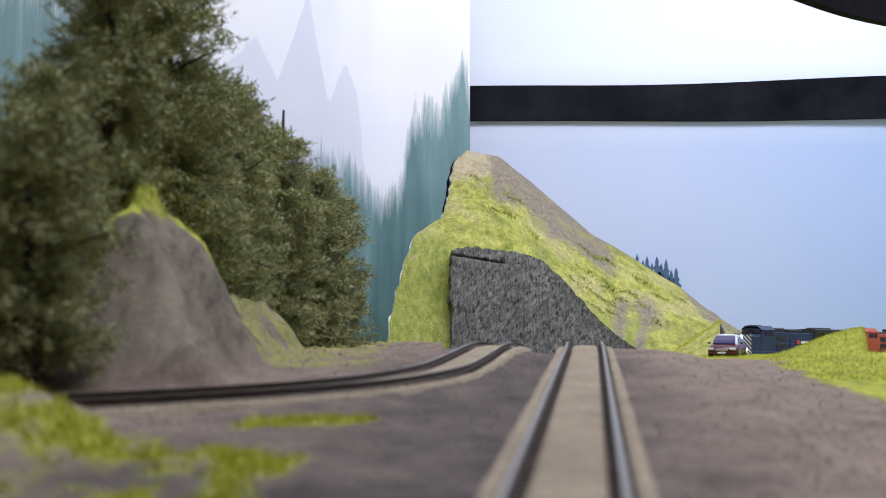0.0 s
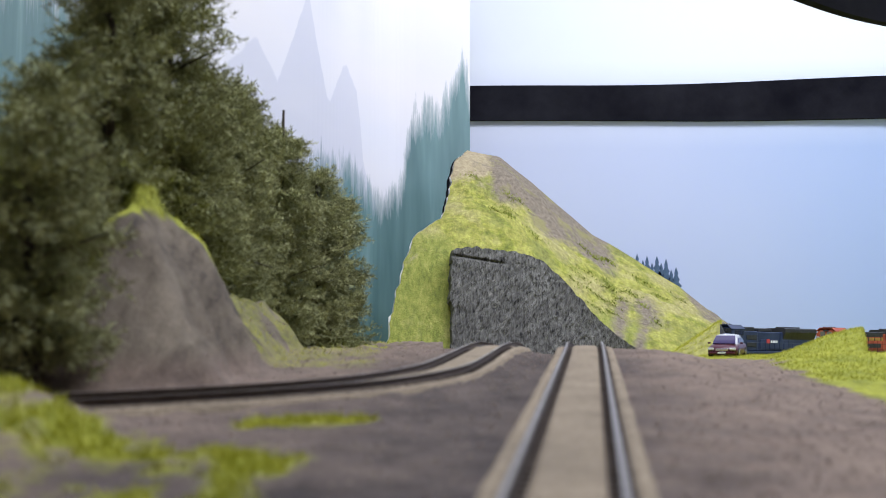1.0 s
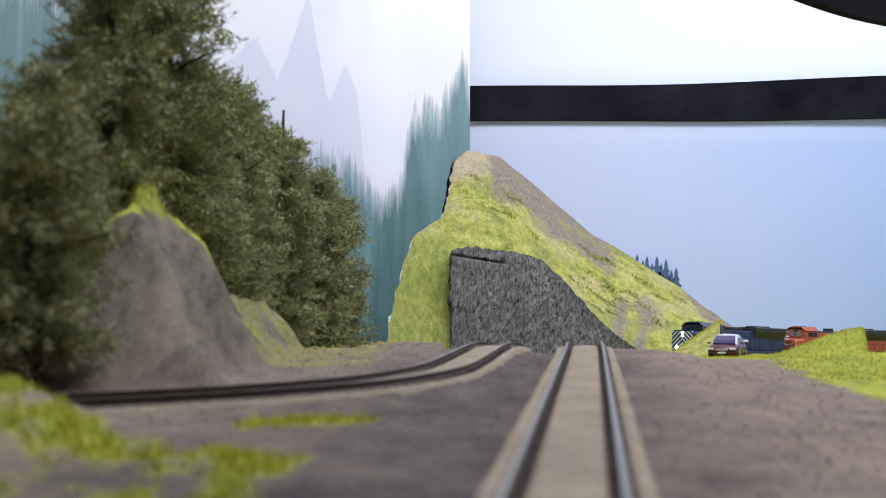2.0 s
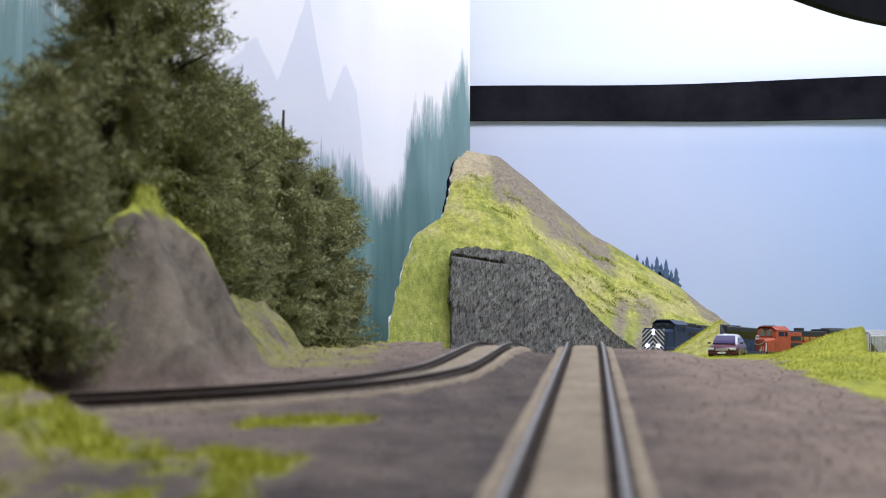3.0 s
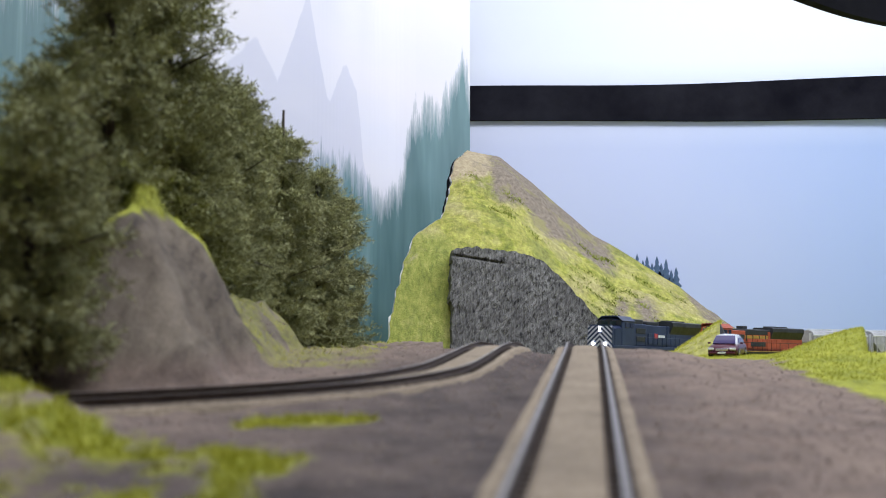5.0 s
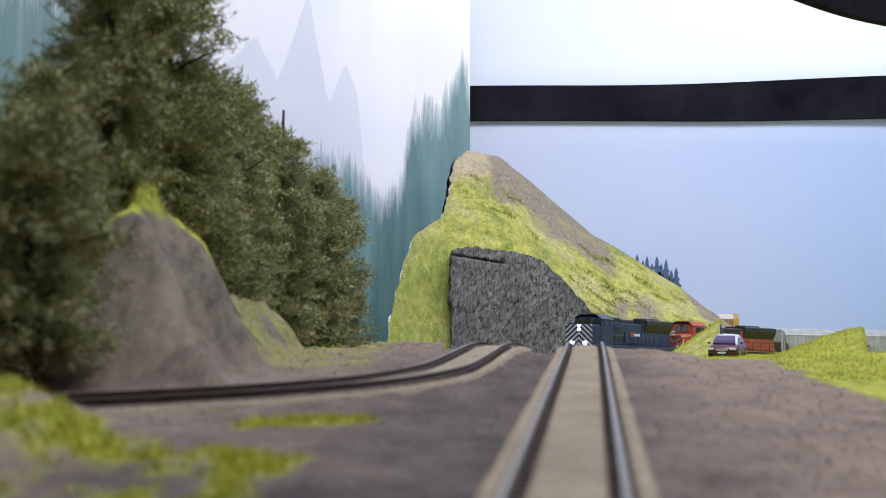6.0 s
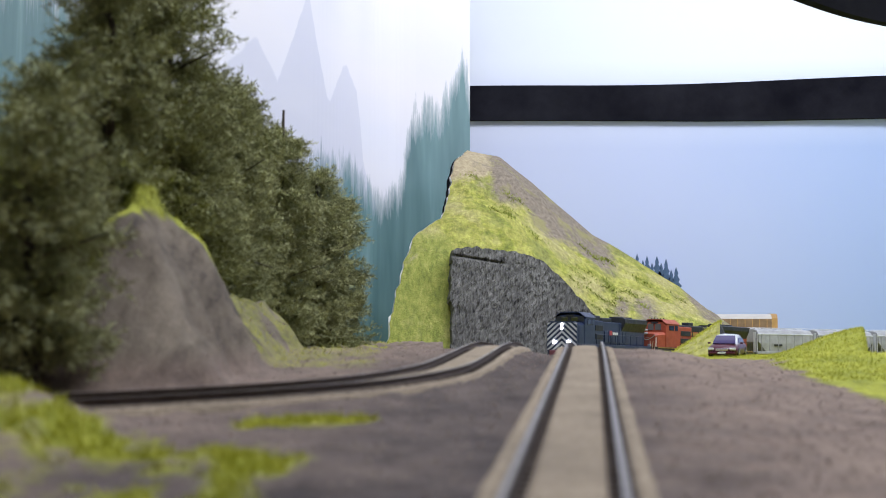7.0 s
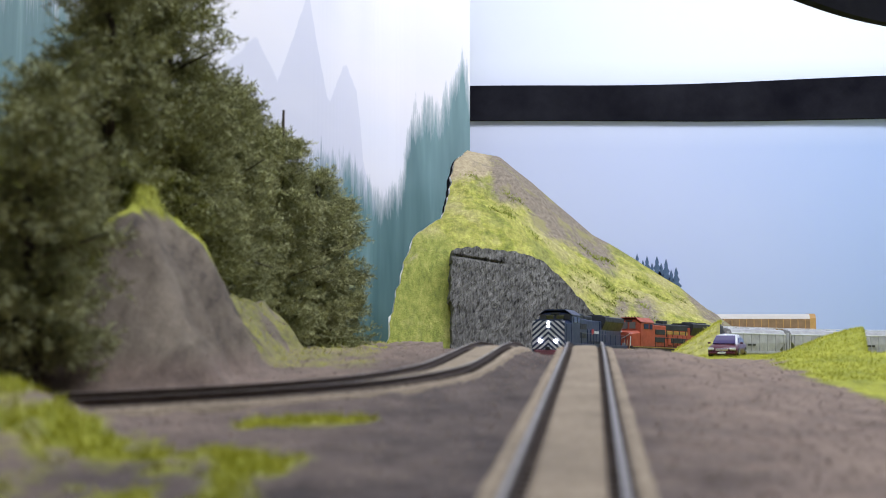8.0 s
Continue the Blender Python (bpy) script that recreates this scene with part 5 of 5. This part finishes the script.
    for k in range(2):
        z = 0.0338 + 0.0042 * k
        part("headlight", tube(bmesh.new(), (0, -0.0085, z), (0, -0.0022, z), 0.0014, 0.0016, 14), LAMP if navy else DULL, loco, "lit white headlight" if navy else "unlit headlight")
    return loco


def build_hopper():
    """A two-bay covered hopper, front end at the origin."""
    car = empty("covered_hopper", "light grey covered hopper wagon with roof walkway", "freight car", "train")
    L = 0.136
    bm = bmesh.new()
    w = 0.0172
    half = [(0.0100, 0.0130), (w, 0.0165), (w + 0.0008, 0.0280), (w, 0.0410), (w * 0.80, 0.0462), (w * 0.4, 0.0480)]
    ring = lambda y, k, lift: [(x * k, y, max(z, lift)) for x, z in half] + [(-x * k, y, max(z, lift)) for x, z in half[::-1]]
    loft(bm, [ring(-0.006, 1.0, 0.030), ring(-0.022, 1.0, 0.0130), ring(-L + 0.022, 1.0, 0.0130), ring(-L + 0.006, 1.0, 0.030)])
    part("body", bm, HOPPERGREY, car)
    for yc in (-0.048, -L + 0.048):
        bm = bmesh.new()
        loft(bm, [[(-0.014, yc - 0.018, 0.0140), (0.014, yc - 0.018, 0.0140), (0.014, yc + 0.018, 0.0140), (-0.014, yc + 0.018, 0.0140)], [(-0.006, yc - 0.006, 0.0040), (0.006, yc - 0.006, 0.0040), (0.006, yc + 0.006, 0.0040), (-0.006, yc + 0.006, 0.0040)]])
        part("discharge_bay", bm, HOPPERGREY, car)
    for sx in (-1, 1):
        part("side_sill", box(bmesh.new(), sx * 0.0165 - 0.0012, sx * 0.0165 + 0.0012, -L + 0.004, -0.004, 0.0128, 0.0165, 0.0004), HOPPERGREY, car)
        part("top_rail", box(bmesh.new(), sx * 0.0168 - 0.0009, sx * 0.0168 + 0.0009, -L + 0.005, -0.005, 0.0400, 0.0420, 0.0004), GALV, car)
        for k in range(7):
            y = -0.012 - (L - 0.024) * k / 6
            part("side_rib", box(bmesh.new(), sx * 0.0182 - 0.0005, sx * 0.0182 + 0.0005, y - 0.0007, y + 0.0007, 0.0170, 0.0405), HOPPERGREY, car)
        part("lettering", box(bmesh.new(), sx * 0.0183 - 0.0002, sx * 0.0183 + 0.0002, -0.058, -0.040, 0.0240, 0.0268), UNDER, car, "dark lettering bar")
        part("walkway_rail", tube(bmesh.new(), (sx * 0.0075, -0.004, 0.0502), (sx * 0.0075, -L + 0.004, 0.0502), 0.0004, None, 5), GALV, car)
        for k in range(9):
            y = -0.006 - (L - 0.012) * k / 8
            part("walkway_post", tube(bmesh.new(), (sx * 0.0075, y, 0.0470), (sx * 0.0075, y, 0.0502), 0.0004, None, 5), GALV, car)
        for y in (-0.0045, -L + 0.0045):
            part("end_post", box(bmesh.new(), sx * 0.0155 - 0.0008, sx * 0.0155 + 0.0008, y - 0.0008, y + 0.0008, 0.0130, 0.0415), HOPPERGREY, car)
            part("end_ladder", box(bmesh.new(), sx * 0.0110 - 0.0020, sx * 0.0110 + 0.0020, y - 0.0005, y + 0.0005, 0.0150, 0.0440), GALV, car)
    for k in range(5):
        y = -0.020 - (L - 0.040) * k / 4
        part("roof_hatch", box(bmesh.new(), -0.0048, 0.0048, y - 0.0075, y + 0.0075, 0.0475, 0.0494, 0.0006), GALV, car)
    part("end_platform", box(bmesh.new(), -0.0165, 0.0165, -0.0095, -0.0025, 0.0120, 0.0135, 0.0003), UNDER, car)
    part("end_platform", box(bmesh.new(), -0.0165, 0.0165, -L + 0.0025, -L + 0.0095, 0.0120, 0.0135, 0.0003), UNDER, car)
    part("centre_sill", box(bmesh.new(), -0.003, 0.003, -L - 0.002, 0.002, 0.0085, 0.0125, 0.0004), UNDER, car)
    truck(car, -0.020, (-0.0100, 0.0100))
    truck(car, -L + 0.020, (-0.0100, 0.0100))
    return car


def build_autorack():
    """An enclosed car carrier, trailing end at the origin, length towards -y."""
    car = empty("autorack", "white-topped enclosed car carrier with a golden-yellow end", "freight car", "train")
    L, w = 0.300, 0.0180
    sec = lambda y, k=1.0: [(-w, y, 0.034), (w, y, 0.034), (w * k, y, 0.0560), (w * 0.86 * k, y, 0.0625), (w * 0.5 * k, y, 0.0655), (-w * 0.5 * k, y, 0.0655), (-w * 0.86 * k, y, 0.0625), (-w * k, y, 0.0560)]
    part("upper_body", loft(bmesh.new(), [sec(-0.012), sec(-L + 0.012)]), RACKWHITE, car, "white ribbed upper side and roof")
    part("lower_body", box(bmesh.new(), -w - 0.0004, w + 0.0004, -L + 0.012, -0.012, 0.013, 0.0555, 0.0006), RACKSIDE, car, "dusty brown side panels")
    for y in (-0.012, -L):
        part("end_door", loft(bmesh.new(), [[(x * 1.03, yy, z + (0.0008 if z > 0.05 else (-0.019 if z < 0.035 else 0))) for x, _, z in sec(0.0, 0.98)] for yy in (y, y + 0.012)]), RACKGOLD, car, "golden-yellow end door")
    for k in range(18):
        for sx in (-1, 1):
            y = -0.022 - (L - 0.044) * k / 17
            part("side_post", box(bmesh.new(), sx * (w + 0.0007) - 0.0005, sx * (w + 0.0007) + 0.0005, y - 0.0006, y + 0.0006, 0.013, 0.0550), RACKGOLD, car)
    part("frame", box(bmesh.new(), -0.016, 0.016, -L, 0.0, 0.0095, 0.0135, 0.0005), UNDER, car)
    truck(car, -0.035, (-0.0100, 0.0100))
    truck(car, -L + 0.035, (-0.0100, 0.0100))
    return car


SPEED, COUPLED, HOPPER_STEP = 0.0587, 0.2294, 0.132
lead = build_locomotive("navy")
second = build_locomotive("orange")
hoppers = [build_hopper()]
hoppers[0].scale = (1.0, 0.945, 1.0)
for _ in range(5):
    hoppers.append(copy_thing(hoppers[0], pose(0, 0, 0)))
rack = build_autorack()
TRAIN = [(lead, 0.0, 0.2235), (second, COUPLED, 0.2235)] + [(h, COUPLED * 2 + HOPPER_STEP * i, 0.1285) for i, h in enumerate(hoppers)]
S_END = min(LEFT_LINE.s, key=lambda s: (LEFT_LINE.at(s) - Vector((0.1168, 1.1588, 0))).length)


def train_pose(s, L):
    """Pose of a car whose nose stands s along the curved line; both bogies keep to the rails."""
    a, b = LEFT_LINE.at(s + 0.18 * L), LEFT_LINE.at(s + 0.82 * L)
    A, B = Vector((a.x, a.y, rail_top(a.x, a.y))), Vector((b.x, b.y, rail_top(b.x, b.y)))
    n = (A - B).normalized()
    o = A + n * 0.18 * L
    return pose(o.x, o.y, o.z, math.degrees(math.asin(n.z)), 0, math.degrees(math.atan2(-n.x, n.y)))


def motions():
    for ob, back, L in TRAIN:
        walk(ob, [(t / 5, train_pose(S_END + SPEED * (8 - t / 5) + 0.00056 * (8 - t / 5) ** 2 + back, L)) for t in range(41)])
    # the car carrier rolls the other way on the far line
    rows = []
    for t in (0.0, 2.0, 4.0, 6.0, 8.0):
        x = 0.766 - 0.0786 * (8.0 - t)
        rows.append((t, pose(x, 2.22, EYE_Z - 0.0493, 0, 0, -90)))
    walk(rack, rows)


build_ties(near_track, NEAR_LINE, 0.12, NEAR_LINE.length - 0.1)
build_ties(curved_track, LEFT_LINE, 0.02, 0.90)
build_ties(far_track, FAR_LINE, 0.3, 1.7)
motions()
